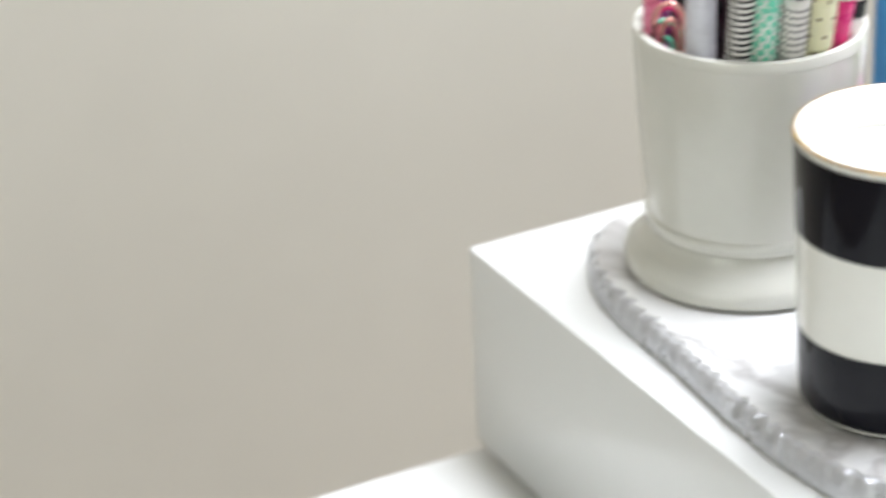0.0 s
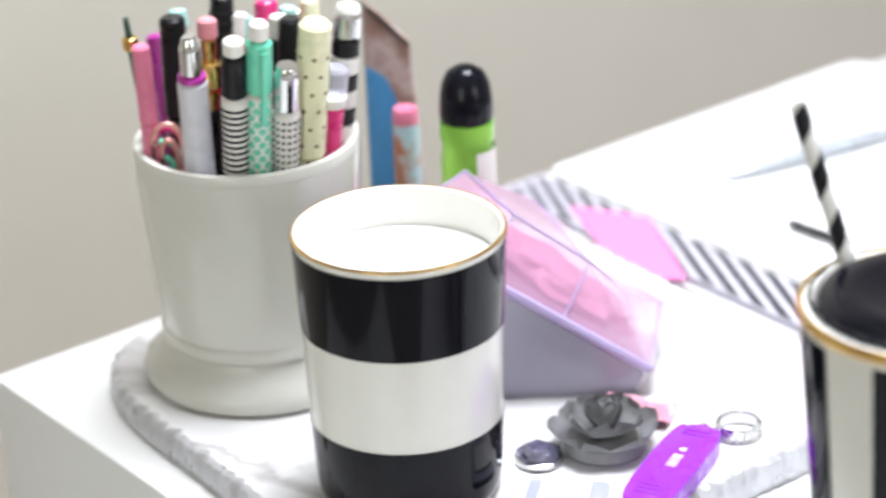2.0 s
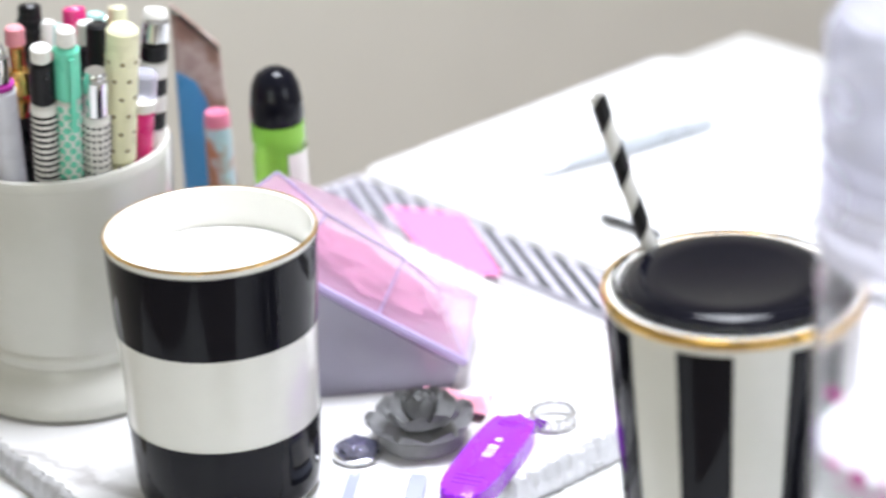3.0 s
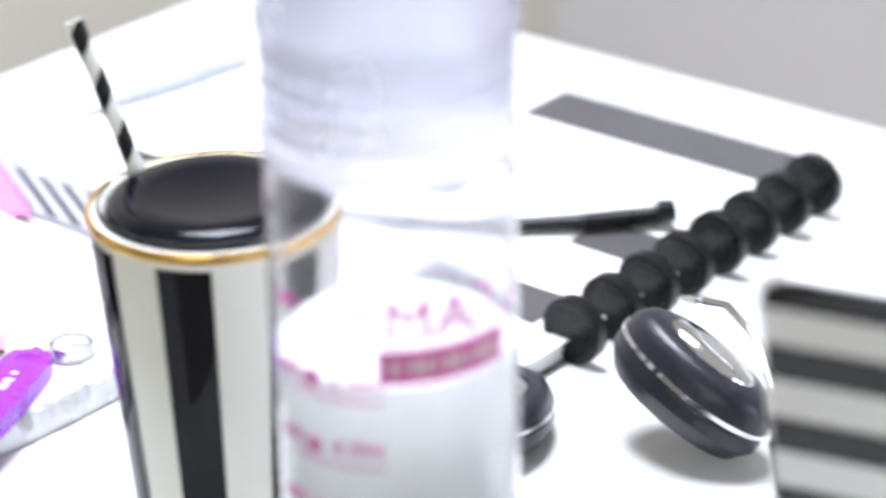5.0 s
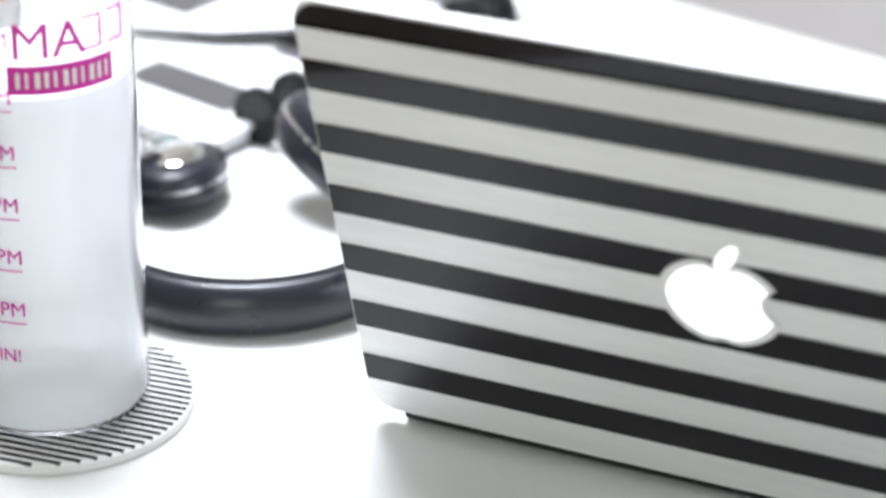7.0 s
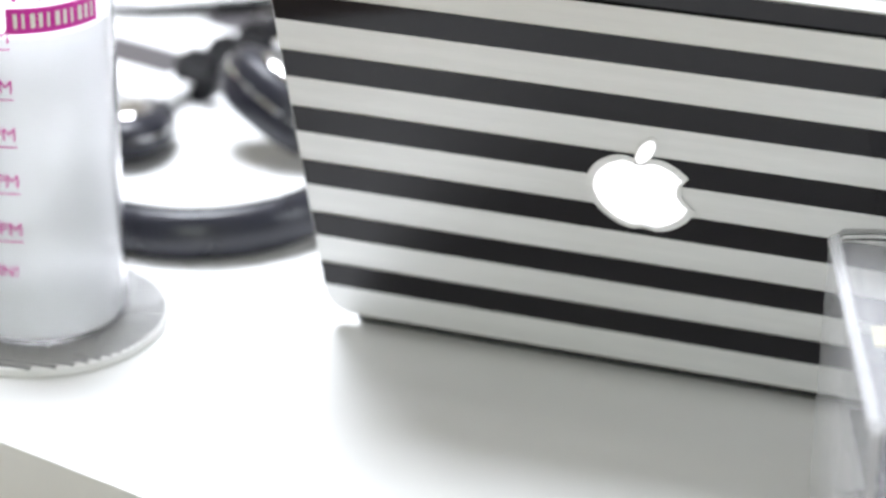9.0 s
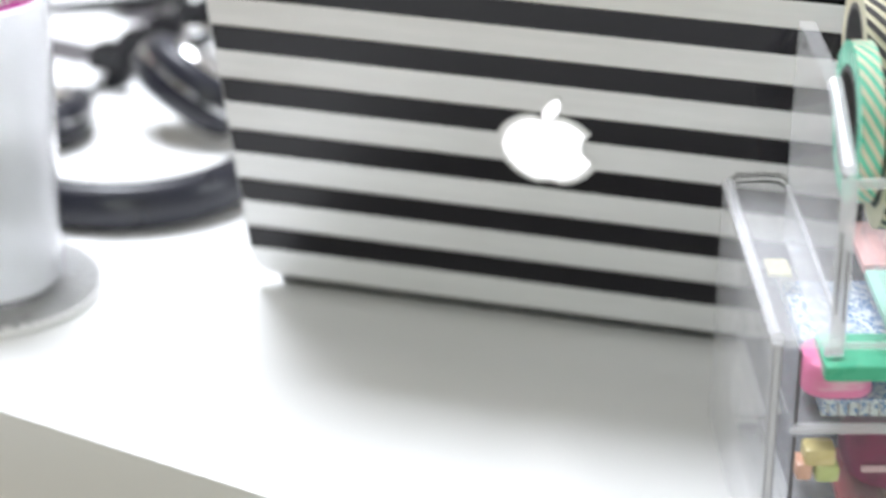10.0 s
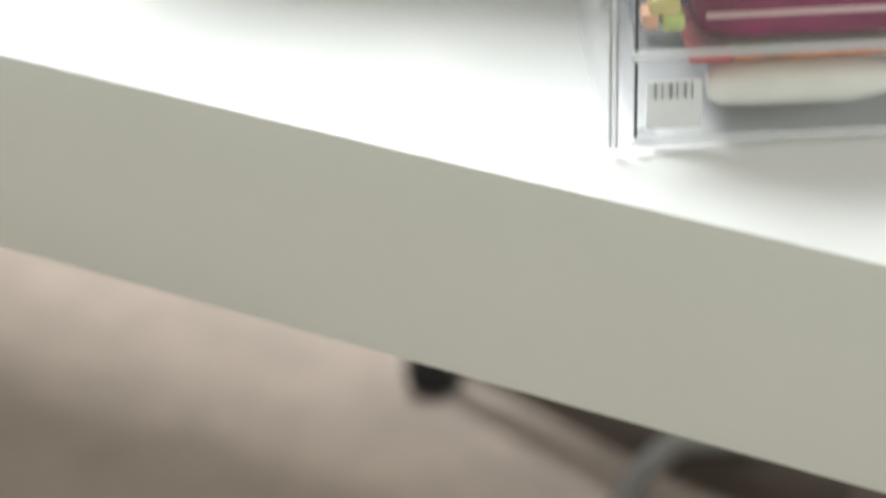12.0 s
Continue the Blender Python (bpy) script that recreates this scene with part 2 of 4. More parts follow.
# ---------------------------------------------------------------- laptop
def laptop():
    lp = thing("laptop", (0.702, 0.1765, TOP), "open silver laptop with a black striped lid skin, seen from behind", "laptop", turn=15.0)
    w, h, lean = 0.325, 0.2275, 19.0
    part("keyboard_base", slab(rounded(0, w, 0.016, 0.232, 0.012), 0.002, 0.012, 0.002), M_alu, lp)
    # black box added to draw the shadow gap between lid and base
    part("hinge", box(0.012, w - 0.012, 0.0035, 0.0158, 0.0012, 0.0100, 0.002), M_black_matte, lp, "black bar filling the shadow gap under the lid")
    for x in (0.03, w - 0.03):
        for y in (0.03, 0.205):
            part("rubber_foot", lathe([(0, 0), (0.006, 0), (0.006, 0.002), (0, 0.002)], 16), M_black_matte, lp, m=pose(x, y, 0))
    lid = part("lid", slab(rounded(0, w, 0.0045, h, 0.010), -0.006, 0, 0.0012), M_alu, lp, "silver lid with black stripes", m=Matrix.Translation((0, 0, 0.0035)) @ pose(0, 0, 0, 90 + lean, 0, 0))
    screen = box(0.008, w - 0.008, 0.012, h - 0.008, -0.0072, -0.0062)
    part("screen", screen, M_black, lid)
    for i in range(6):
        v = 0.0228 + 0.0322 * i
        part("stripe", box(0.0006, w - 0.0006, v, v + 0.0146, 0.0001, 0.0006), M_strip_black, lid, "black glossy vinyl stripe")
    part("stripe", slab([(x, y) for x, y in rounded(0.0006, w - 0.0006, 0, h - 0.0012, 0.012) if y > 0.1] + [(0.0006, 0.2163), (w - 0.0006, 0.2163)], 0.0001, 0.0006), M_strip_black, lid, "black glossy vinyl stripe")
    cx, cy = w / 2 - 0.001, 0.1125

    def fruit(s):
        out = []
        for i in range(60):
            a = 2 * math.pi * i / 60
            r = 0.0205 + 0.0012 * math.cos(2 * a) - 0.0016 * math.exp(-((a - math.pi / 2) / 0.25) ** 2) * 2 - 0.0018 * math.exp(-((a - 1.5 * math.pi) / 0.22) ** 2)
            x, y = r * math.cos(a) * (1 - 0.10 * max(0, -math.sin(a))), r * math.sin(a) * 1.0
            d = math.hypot(x - 0.0245, y - 0.003)
            if d < 0.0095:
                k = 0.0095 / max(d, 1e-5)
                x, y = 0.0245 + (x - 0.0245) * k, 0.003 + (y - 0.003) * k
            out.append((cx + x * s, cy + y * s))
        return out

    def leaf(s):
        return [(cx + 0.003 + s * (0.0036 * math.cos(a) * 0.9 + 0.0052 * math.sin(a) * 0.55), cy + 0.0245 + s * (0.0066 * math.sin(a))) for a in (2 * math.pi * i / 24 for i in range(24))]

    part("logo_rim", slab(fruit(1.17), 0.0007, 0.0011), M_alu, lid, "grey rim of the logo cut-out")
    part("logo", slab(fruit(0.99), 0.0012, 0.0016), M_glow, lid, "glowing white logo")
    part("logo_leaf_rim", slab(leaf(1.3), 0.0007, 0.0011), M_alu, lid)
    part("logo_leaf", slab(leaf(1.0), 0.0012, 0.0016), M_glow, lid, "glowing white logo leaf")


laptop()


# ---------------------------------------------------------------- tray and what stands on it
TRAY = TOP + 0.0155

def tray_outline(inset, jag, seed):
    """A rounded square whose edge is chipped into small scallops of uneven depth."""
    rnd = random.Random(seed)
    n, chips = 480, 118
    depth = [rnd.uniform(0.25, 1.0) for _ in range(chips)]
    out = []
    for i in range(n):
        a = 2 * math.pi * i / n
        r = 0.150 / (abs(math.cos(a)) ** 4.6 + abs(math.sin(a)) ** 4.6) ** (1 / 4.6)
        u = i / n * chips + 0.35 * math.sin(5 * a)
        r -= inset + jag * depth[int(u) % chips] * abs(math.sin(math.pi * u)) + rnd.uniform(0, jag * 0.12)
        r += 0.0006 * math.sin(9 * a + 1)
        b = a + radians(-3)
        y = r * math.sin(b)
        out.append((r * math.cos(b), y * 0.84 if y > 0 else y))
    return out


def tray():
    t = thing("marble_tray", (0.178, 0.165, TOP), "white marble tray with a chipped silver leaf edge", "tray")
    lo, mid, hi, top = tray_outline(0.0015, 0.0008, 1), tray_outline(0.0, 0.0014, 2), tray_outline(0.0006, 0.0036, 3), tray_outline(0.0026, 0.0036, 3)
    bm = bmesh.new()
    rings = [[bm.verts.new((x, y, z)) for x, y in ring] for ring, z in ((lo, 0.0), (mid, 0.005), (hi, 0.0135), (top, 0.0150))]
    n = len(lo)
    for a, b in zip(rings, rings[1:]):
        for i in range(n):
            bm.faces.new((a[i], a[(i + 1) % n], b[(i + 1) % n], b[i]))
    bm.faces.new(rings[0][::-1])
    bm.faces.new(rings[-1])
    part("edge", bm, M_silver, t, "rough chipped silver painted edge")
    part("plate", slab(tray_outline(0.0032, 0.0036, 3), 0.0150, 0.0155), M_marble, t, "white marble face")


tray()


def pen_cup():
    c = thing("pen_cup", (0.105, 0.088, TRAY), "white glazed ceramic pen cup with a flared foot, full of pens", "cup")
    R, h = 0.0515, 0.1165
    part("foot", lathe([(0, 0.0), (0.050, 0.0), (0.0545, 0.002), (0.0555, 0.006), (0.054, 0.010), (0.049, 0.014), (0.0455, 0.018), (0.0445, 0.022), (0, 0.0222)], 96), M_cup, c, "flared ceramic foot")
    part("body", lathe([(0, 0.0223), (0.0445, 0.0223), (0.0450, 0.0245), (0.0450, 0.030), (0.0468, 0.045), (0.0495, 0.075), (R - 0.0006, 0.098), (R, h - 0.0045), (R - 0.007, h - 0.0045), (0.041, 0.035), (0.038, 0.026), (0, 0.026)], 96), M_cup, c)
    part("foot_ring", lathe([(0.0448, 0.0245), (0.0457, 0.0255), (0.0459, 0.0275), (0.0455, 0.0292), (0.0449, 0.0298)], 96), M_cup, c, "raised ring above the foot")
    part("rim", lathe([(R - 0.007, h - 0.0044), (R, h - 0.0044), (R, h - 0.003), (R - 0.0008, h), (R - 0.003, h + 0.0006), (R - 0.0055, h - 0.001), (R - 0.007, h - 0.0044)], 96), M_cup, c, "rounded ceramic rim")


pen_cup()


M_white_fill = mat("white_fill", (0.86, 0.85, 0.82), 0.25, var=0.02, scale=20)


def mug():
    m = thing("striped_mug", (0.241, 0.070, TRAY), "white and black banded mug with gold rim, white inside", "mug")
    pr = [(0, 0), (0.033, 0), (0.036, 0.001), (0.0385, 0.004), (0.0395, 0.012), (0.0405, 0.030), (0.0418, 0.070), (0.0440, 0.1185), (0.0442, 0.1200), (0.0433, 0.1210), (0.0420, 0.1200), (0.0395, 0.07), (0.0375, 0.02), (0.034, 0.008), (0, 0.006)]
    part("body", lathe(pr, 96), M_ceramic, m)

    # added disc: makes the inside read as overexposed white ceramic
    part("white_fill", lathe([(0, 0.103), (0.0403, 0.103), (0.0409, 0.1035), (0, 0.1040)], 64), M_white_fill, m, "white disc added for the washed-out bright inside")

    def rad(z):
        return np.interp(z, [0.004, 0.012, 0.030, 0.070, 0.1185], [0.0385, 0.0395, 0.0405, 0.0418, 0.0440]) + 0.0002

    for z0, z1 in ((0.0012, 0.0375), (0.0800, 0.1175)):
        zs = [z0 + (z1 - z0) * i / 10 for i in range(11)]
        low = [(0.0365, 0.0012)] if z0 < 0.01 else []
        part("band", lathe(low + [(rad(z), max(z, 0.004)) for z in zs if z >= 0.004] , 96), M_black_gloss, m, "glossy black glazed band")
    part("gold_rim", lathe([(0.0442, 0.1199), (0.0445, 0.1202), (0.0443, 0.1207), (0.0437, 0.1212), (0.0432, 0.1211)], 96), M_gold, m, "thin gold line round the rim")


mug()


def tumbler():
    t = thing("striped_tumbler", (0.452, 0.152, TOP), "black and white striped tumbler with black lid and gold rim", "tumbler")
    h, r0, r1 = 0.150, 0.036, 0.0475
    part("body", lathe([(0, 0), (r0 - 0.003, 0), (r0, 0.003), (r1, h - 0.002), (r1 - 0.001, h), (r1 - 0.004, h), (r0 - 0.004, 0.006), (0, 0.006)], 96), M_ceramic, t)
    n = 7
    for k in range(n):
        bm = bmesh.new()
        cols = []
        for i in range(7):
            a = 2 * math.pi * (k + 0.5 * i / 6) / n + radians(-72.9)
            cols.append([bm.verts.new(((r0 + (r1 - r0) * z / h + 0.0003) * math.cos(a), (r0 + (r1 - r0) * z / h + 0.0003) * math.sin(a), z)) for z in (0.004, 0.05, 0.1, h - 0.006)])
        for a, b in zip(cols, cols[1:]):
            for q in range(3):
                bm.faces.new((a[q], b[q], b[q + 1], a[q + 1]))
        part("stripe", bm, M_black_gloss, t, "glossy black upright stripe")
    part("gold_rim", lathe([(r1 - 0.0003, h - 0.0035), (r1 + 0.0007, h - 0.003), (r1 + 0.0009, h - 0.001), (r1 + 0.0004, h + 0.0005), (r1 - 0.001, h + 0.0007), (r1 - 0.0022, h - 0.001)], 96), M_gold, t, "polished gold rim")
    part("collar", lathe([(r1 - 0.0035, h - 0.004), (r1 - 0.003, h + 0.002), (r1 - 0.0045, h + 0.0035), (r1 - 0.006, h + 0.001)], 96), M_glass, t, "clear plastic collar")
    part("lid", lathe([(0.0425, h - 0.006), (0.0425, h - 0.003), (0.0405, h + 0.001), (0.0385, h + 0.0035), (0.034, h + 0.0052), (0.026, h + 0.0045), (0.015, h + 0.0030), (0, h + 0.0028)], 96), M_black_gloss, t, "glossy black plastic lid")
    return t


tumbler()


# paper straw, stuck through the lid
def straw():
    a, b = Vector((0.422, 0.162, TOP + 0.105)), Vector((0.3905, 0.1450, 0.9615))
    st = thing("paper_straw", tuple(a), "white paper straw with black spiral stripes in the tumbler", "straw")
    d = b - a
    q = d.to_track_quat("Z", "Y").to_matrix().to_4x4()
    L = d.length
    r = 0.0032
    part("tube", lathe([(r * 0.85, 0), (r, 0), (r, L), (r * 0.85, L), (r * 0.85, L * 0.7)], 20), M_paper, st, m=q)
    bm = bmesh.new()
    cols = []
    for i in range(161):
        z = L * i / 160
        cols.append([bm.verts.new(((r + 0.0002) * math.cos(2 * math.pi * (z / 0.0225 + k / 20) + 0.6), (r + 0.0002) * math.sin(2 * math.pi * (z / 0.0225 + k / 20) + 0.6), z)) for k in range(11)])
    for p, n in zip(cols, cols[1:]):
        for k in range(10):
            bm.faces.new((p[k], p[k + 1], n[k + 1], n[k]))
    part("spiral_stripe", bm, M_black, st, "black spiral stripe", m=q)


M_paper = mat("white_paper", (0.80, 0.79, 0.76), 0.8, var=0.03, scale=60)
straw()

# ---------------------------------------------------------------- water bottle on its coaster
def colour(name, c, rough=0.3, **k):
    return mat(name, c, rough, var=0.06, scale=60, coat=0.3, **k)


P_pink, P_hot, P_magenta = colour("pink_plastic", (0.80, 0.22, 0.36)), colour("hot_pink_plastic", (0.78, 0.03, 0.22)), colour("magenta_plastic", (0.45, 0.03, 0.33))
P_mint, P_cream, P_white = colour("mint_plastic", (0.16, 0.66, 0.46)), colour("cream_plastic", (0.80, 0.78, 0.52)), colour("pale_lilac_plastic", (0.66, 0.66, 0.72))
P_eraser, P_pearl, P_teal = colour("white_eraser", (0.82, 0.80, 0.76), 0.7), colour("pink_pearl", (0.85, 0.33, 0.38)), colour("pale_teal_bead", (0.45, 0.75, 0.72))
P_rose = mat("rose_gold_wire", (0.72, 0.36, 0.32), 0.3, metal=0.6)
P_olive = colour("dark_green_plastic", (0.03, 0.09, 0.06))


M_magenta = mat("magenta_print", (0.62, 0.03, 0.36), 0.5, var=0.08, scale=80)
M_water = mat("milky_water", (0.86, 0.88, 0.87), 0.42, trans=0.55, ior=1.12, var=0.06, scale=14)


def bottle():
    c = thing("coaster", (0.588, 0.098, TOP), "round coaster with fine black and white stripes", "coaster")
    part("disc", lathe([(0, 0), (0.0585, 0), (0.0595, 0.001), (0.0595, 0.0045), (0.0585, 0.0052), (0, 0.0052)], 96), M_white, c)
    for i in range(26):
        y = -0.0562 + 0.0045 * i
        half = math.sqrt(0.0587 ** 2 - y * y)
        bm = box(-half, half, y - 0.0011, y + 0.0011, 0.0048, 0.0054)
        part("stripe", bm, M_black, c, "thin black stripe", m=pose(0, 0, 0, 0, 0, 20))
    b = thing("water_bottle", (0.588, 0.098, TOP + 0.0056), "clear plastic water bottle with magenta time marks, half full", "bottle")
    R = 0.041
    body = part("body", lathe([(0, 0), (0.036, 0), (0.0395, 0.002), (R, 0.006), (R, 0.205), (0.0405, 0.213), (0.038, 0.220), (0.0375, 0.236), (0.0362, 0.236), (0.0367, 0.219), (0.0392, 0.212), (0.0396, 0.205), (0.0396, 0.007), (0.0385, 0.0035), (0.035, 0.002), (0, 0.002)], 96), M_bottle, b, "clear plastic body")
    part("water", lathe([(0, 0.0024), (0.0350, 0.0024), (0.0382, 0.004), (0.0392, 0.0075), (0.0392, 0.154), (0.0385, 0.1548), (0, 0.1548)], 96), M_water, b, "cloudy water")
    part("cap", lathe([(0.0392, 0.222), (0.0415, 0.2225), (0.0420, 0.228), (0.0415, 0.231), (0.0405, 0.232), (0.0405, 0.262), (0.0415, 0.263), (0.0415, 0.268), (0.040, 0.270), (0.040, 0.292), (0.036, 0.298), (0, 0.298)], 64), M_frost, b, "frosted screw cap")
    for z in (0.238, 0.246, 0.254):
        part("cap_ring", tube([(0.0407 * math.cos(2 * math.pi * i / 48), 0.0407 * math.sin(2 * math.pi * i / 48), z) for i in range(48)], 0.0007, 6, closed=True), M_frost, b)

    def wrap(v):
        a = radians(-56) + v.x / R
        return Vector(((R + 0.0003 + v.z) * math.cos(a), (R + 0.0003 + v.z) * math.sin(a), v.y))

    def fine(bm):
        """Splits long flat pieces so that they can follow the round wall."""
        for k in range(-60, 60, 2):
            bmesh.ops.bisect_plane(bm, geom=bm.verts[:] + bm.edges[:] + bm.faces[:], plane_co=(k * 0.001, 0, 0), plane_no=(1, 0, 0))
        return bm

    def printed(name, bm, label=""):
        for v in bm.verts:
            v.co = wrap(v.co)
        part(name, bm, M_magenta, body, label)

    rows = (("2 PM", 0.177, 0.0), ("3 PM", 0.153, 0.35), ("4 PM", 0.129, 0.6), ("5 PM", 0.106, 0.75), ("6 PM", 0.083, 0.25), ("7 PM", 0.059, 0.0))
    for word, z, full in rows:
        bm = letters(word, 0.0088, Matrix.Translation((-0.0175, z, 0)))
        printed("time_mark", bm, "magenta time lettering")
        printed("underline", fine(box(-0.034, 0.0005, z - 0.0035, z - 0.0029, 0, 0.0002)))
        cup = box(-0.0265, -0.0222, z - 0.0008, z - 0.0003, 0, 0.0002)
        box(-0.0272, -0.0267, z - 0.0008, z + 0.0060, 0, 0.0002, bm=cup)
        box(-0.0220, -0.0215, z - 0.0008, z + 0.0060, 0, 0.0002, bm=cup)
        if full:
            box(-0.0266, -0.0221, z, z + 0.0058 * (1.2 - full), 0, 0.0002, bm=cup)
        printed("glass_symbol", cup, "small magenta glass symbol")
        bm = letters("AM", 0.0072, Matrix.Translation((-0.0405, z, 0)))
        printed("time_mark", bm, "magenta time lettering")
    printed("closing_line", letters("IT AGAIN!", 0.0078, Matrix.Translation((-0.0375, 0.038, 0))), "magenta closing line")
    printed("big_letters", letters("MA", 0.0210, Matrix.Translation((0.0010, 0.1720, 0))), "large magenta letters")
    for k in range(2):
        x = 0.0300 + 0.0125 * k
        bars = box(x, x + 0.0090, 0.1858, 0.1868, 0, 0.0002)
        box(x, x + 0.0090, 0.1728, 0.1738, 0, 0.0002, bm=bars)
        box(x + 0.0078, x + 0.0090, 0.1738, 0.1858, 0, 0.0002, bm=bars)
        printed("letter_bar", fine(bars), "thin magenta printed bar")
    printed("banner", fine(box(-0.0005, 0.044, 0.1570, 0.1690, 0, 0.0002)), "solid magenta banner")
    for k in range(11):
        pale = bmesh.new()
        x = 0.0028 + 0.0037 * k
        box(x, x + (0.0017, 0.0012, 0.0021)[k % 3], 0.1597, 0.1664, 0.0003, 0.0005, bm=pale)
        for v in pale.verts:
            v.co = wrap(v.co)
        part("banner_mark", pale, P_eraser, body, "pale printed bar")


M_bottle = mat("clear_bottle_plastic", (0.96, 0.95, 0.98), 0.10, trans=1.0, ior=1.25, var=0.01, rvar=0.05)
CLEAR.append(M_bottle)
bottle()


# ---------------------------------------------------------------- pens in the cup


def pen(base, tip, sections, label, rings=(), dots=(), clip=None):
    """A pen from base to tip. sections: (from, to, radius, end radius, material, name) along its length, 0 to 1; rings: thin lines; dots: small spots."""
    a, b = Vector(base), Vector(tip)
    d = b - a
    L = d.length
    q = d.to_track_quat("Z", "Y").to_matrix().to_4x4()
    p = thing("pen", tuple(a), label, "pen", "pens in the cup")
    for f0, f1, r0, r1, m, name in sections:
        z0, z1 = f0 * L, f1 * L
        e = min(r0, r1, (z1 - z0) / 2) * 0.25
        part(name, lathe([(0, z0), (r0 - e, z0), (r0, z0 + e), (r1, z1 - e), (r1 - e, z1), (0, z1)], 24), m, p, m=q)
    for f, r, h, m in rings:
        part("ring", lathe([(r * 0.9, f * L - h / 2), (r, f * L - h / 2), (r, f * L + h / 2), (r * 0.9, f * L + h / 2)], 24), m, p, m=q)
    for f, ang, r, s, m in dots:
        part("spot", lathe([(0, 0), (s, 0), (s * 0.8, 0.0002), (0, 0.0002)], 10), m, p, m=q @ Matrix.Translation((r * math.cos(ang), r * math.sin(ang), f * L)) @ pose(0, 0, 0, 0, 90, 0).to_3x3().to_4x4() if ang == 0 else q @ Matrix.Rotation(ang, 4, "Z") @ Matrix.Translation((r - 0.00005, 0, f * L)) @ Matrix.Rotation(radians(90), 4, "Y"))
    if clip:
        f0, f1, r, m = clip
        cl = box(-0.0014, 0.0014, r + 0.0004, r + 0.0017, f0 * L, f1 * L, 0.0004)
        box(-0.0014, 0.0014, r - 0.001, r + 0.0016, f1 * L - 0.003, f1 * L, bm=cl)
        part("clip", cl, m, p, m=q @ Matrix.Rotation(CLIP_TURN, 4, "Z"))
    return p


CLIP_TURN = radians(180)
P_spot = mat("dull_gold_print", (0.22, 0.16, 0.06), 0.35, metal=0.5)
pen((0.0860, 0.0520, 0.785), (0.0954, 0.0431, 0.9337), [(0, 0.75, 0.0038, 0.0040, P_pink, "barrel"), (0.75, 1, 0.0042, 0.0040, P_pink, "cap")], "slim pink plastic pen standing in the cup")
pen((0.0849, 0.0600, 0.785), (0.0755, 0.0485, 0.9404), [(0, 0.9, 0.0020, 0.0018, P_olive, "barrel"), (0.9, 0.94, 0.0036, 0.0036, M_gold, "collar"), (0.94, 1, 0.0016, 0.0012, P_olive, "tip")], "thin dark green pen with a gold collar")
pen((0.0961, 0.0653, 0.785), (0.0610, 0.0735, 0.9230), [(0, 0.7, 0.0062, 0.0064, P_magenta, "barrel"), (0.7, 1, 0.0067, 0.0062, P_magenta, "cap")], "translucent magenta gel pen")
pen((0.0916, 0.0600, 0.785), (0.0890, 0.0641, 0.9402), [(0, 0.7, 0.0052, 0.0055, M_black, "barrel"), (0.7, 1, 0.0060, 0.0058, M_black, "cap")], "black capped pen with a clip", clip=(0.55, 0.98, 0.0058, M_black))
pen((0.1063, 0.0620, 0.785), (0.1282, 0.0475, 0.9453), [(0, 0.87, 0.0068, 0.0066, P_white, "barrel"), (0.87, 0.885, 0.0062, 0.0062, P_magenta, "band"), (0.885, 0.97, 0.0048, 0.0046, M_chrome, "cap"), (0.97, 1.0, 0.0040, 0.0030, M_chrome, "button")], "thick pale lilac ballpoint pen with a chrome top", clip=None)
pen((0.1012, 0.0706, 0.785), (0.0981, 0.0764, 0.9386), [(0, 0.72, 0.0034, 0.0034, M_black, "barrel"), (0.72, 0.78, 0.0030, 0.0045, M_gold, "collar"), (0.79, 0.87, 0.0074, 0.0066, M_gold, "bead"), (0.86, 0.94, 0.0030, 0.0034, M_gold, "neck"), (0.94, 1.0, 0.0046, 0.0044, P_pearl, "pearl")], "black pen with gold beads and a pink pearl")
pen((0.1156, 0.0701, 0.785), (0.1464, 0.0583, 0.9457), [(0, 0.83, 0.0062, 0.0060, P_eraser, "barrel"), (0.83, 0.955, 0.0056, 0.0054, M_black, "grip"), (0.955, 1.0, 0.0046, 0.0046, P_eraser, "eraser")], "white pencil with thin black rings and a black top", rings=[(0.30 + 0.0185 * i, 0.00632, 0.0012, M_black) for i in range(28)])
pen((0.1220, 0.0759, 0.785), (0.1529, 0.0675, 0.9530), [(0, 0.80, 0.0058, 0.0058, P_eraser, "barrel"), (0.80, 0.95, 0.0060, 0.0058, P_mint, "cap"), (0.95, 1.0, 0.0044, 0.0042, P_eraser, "eraser")], "mint mechanical pencil with a lattice pattern",
    dots=[(0.40 + 0.020 * i, (0.42 if i % 2 else 0.0) + 0.84 * w, 0.00585, 0.0018, P_mint) for i in range(20) for w in range(7)], clip=(0.72, 0.93, 0.0058, P_mint))
pen((0.1223, 0.0892, 0.785), (0.1549, 0.0790, 0.9311), [(0, 0.85, 0.0064, 0.0062, P_eraser, "barrel"), (0.85, 0.98, 0.0056, 0.0056, M_chrome, "cap"), (0.98, 1.0, 0.0050, 0.0046, M_chrome, "button")], "white pen with black dots and a chrome cap",
    dots=[(0.42 + 0.0225 * i, 0.42 * w, 0.0064, 0.0008, M_black) for i in range(19) for w in range(15)])
pen((0.1270, 0.0933, 0.785), (0.1549, 0.0952, 0.9469), [(0, 0.60, 0.0068, 0.0068, P_cream, "barrel"), (0.60, 1.0, 0.0076, 0.0072, P_cream, "cap")], "thick cream felt pen with small gold dots",
    dots=[(0.44 + 0.052 * i, 0.9 * w + 0.45 * (i % 2), 0.0076 if i > 3 else 0.0069, 0.0010, P_spot) for i in range(10) for w in range(7)])
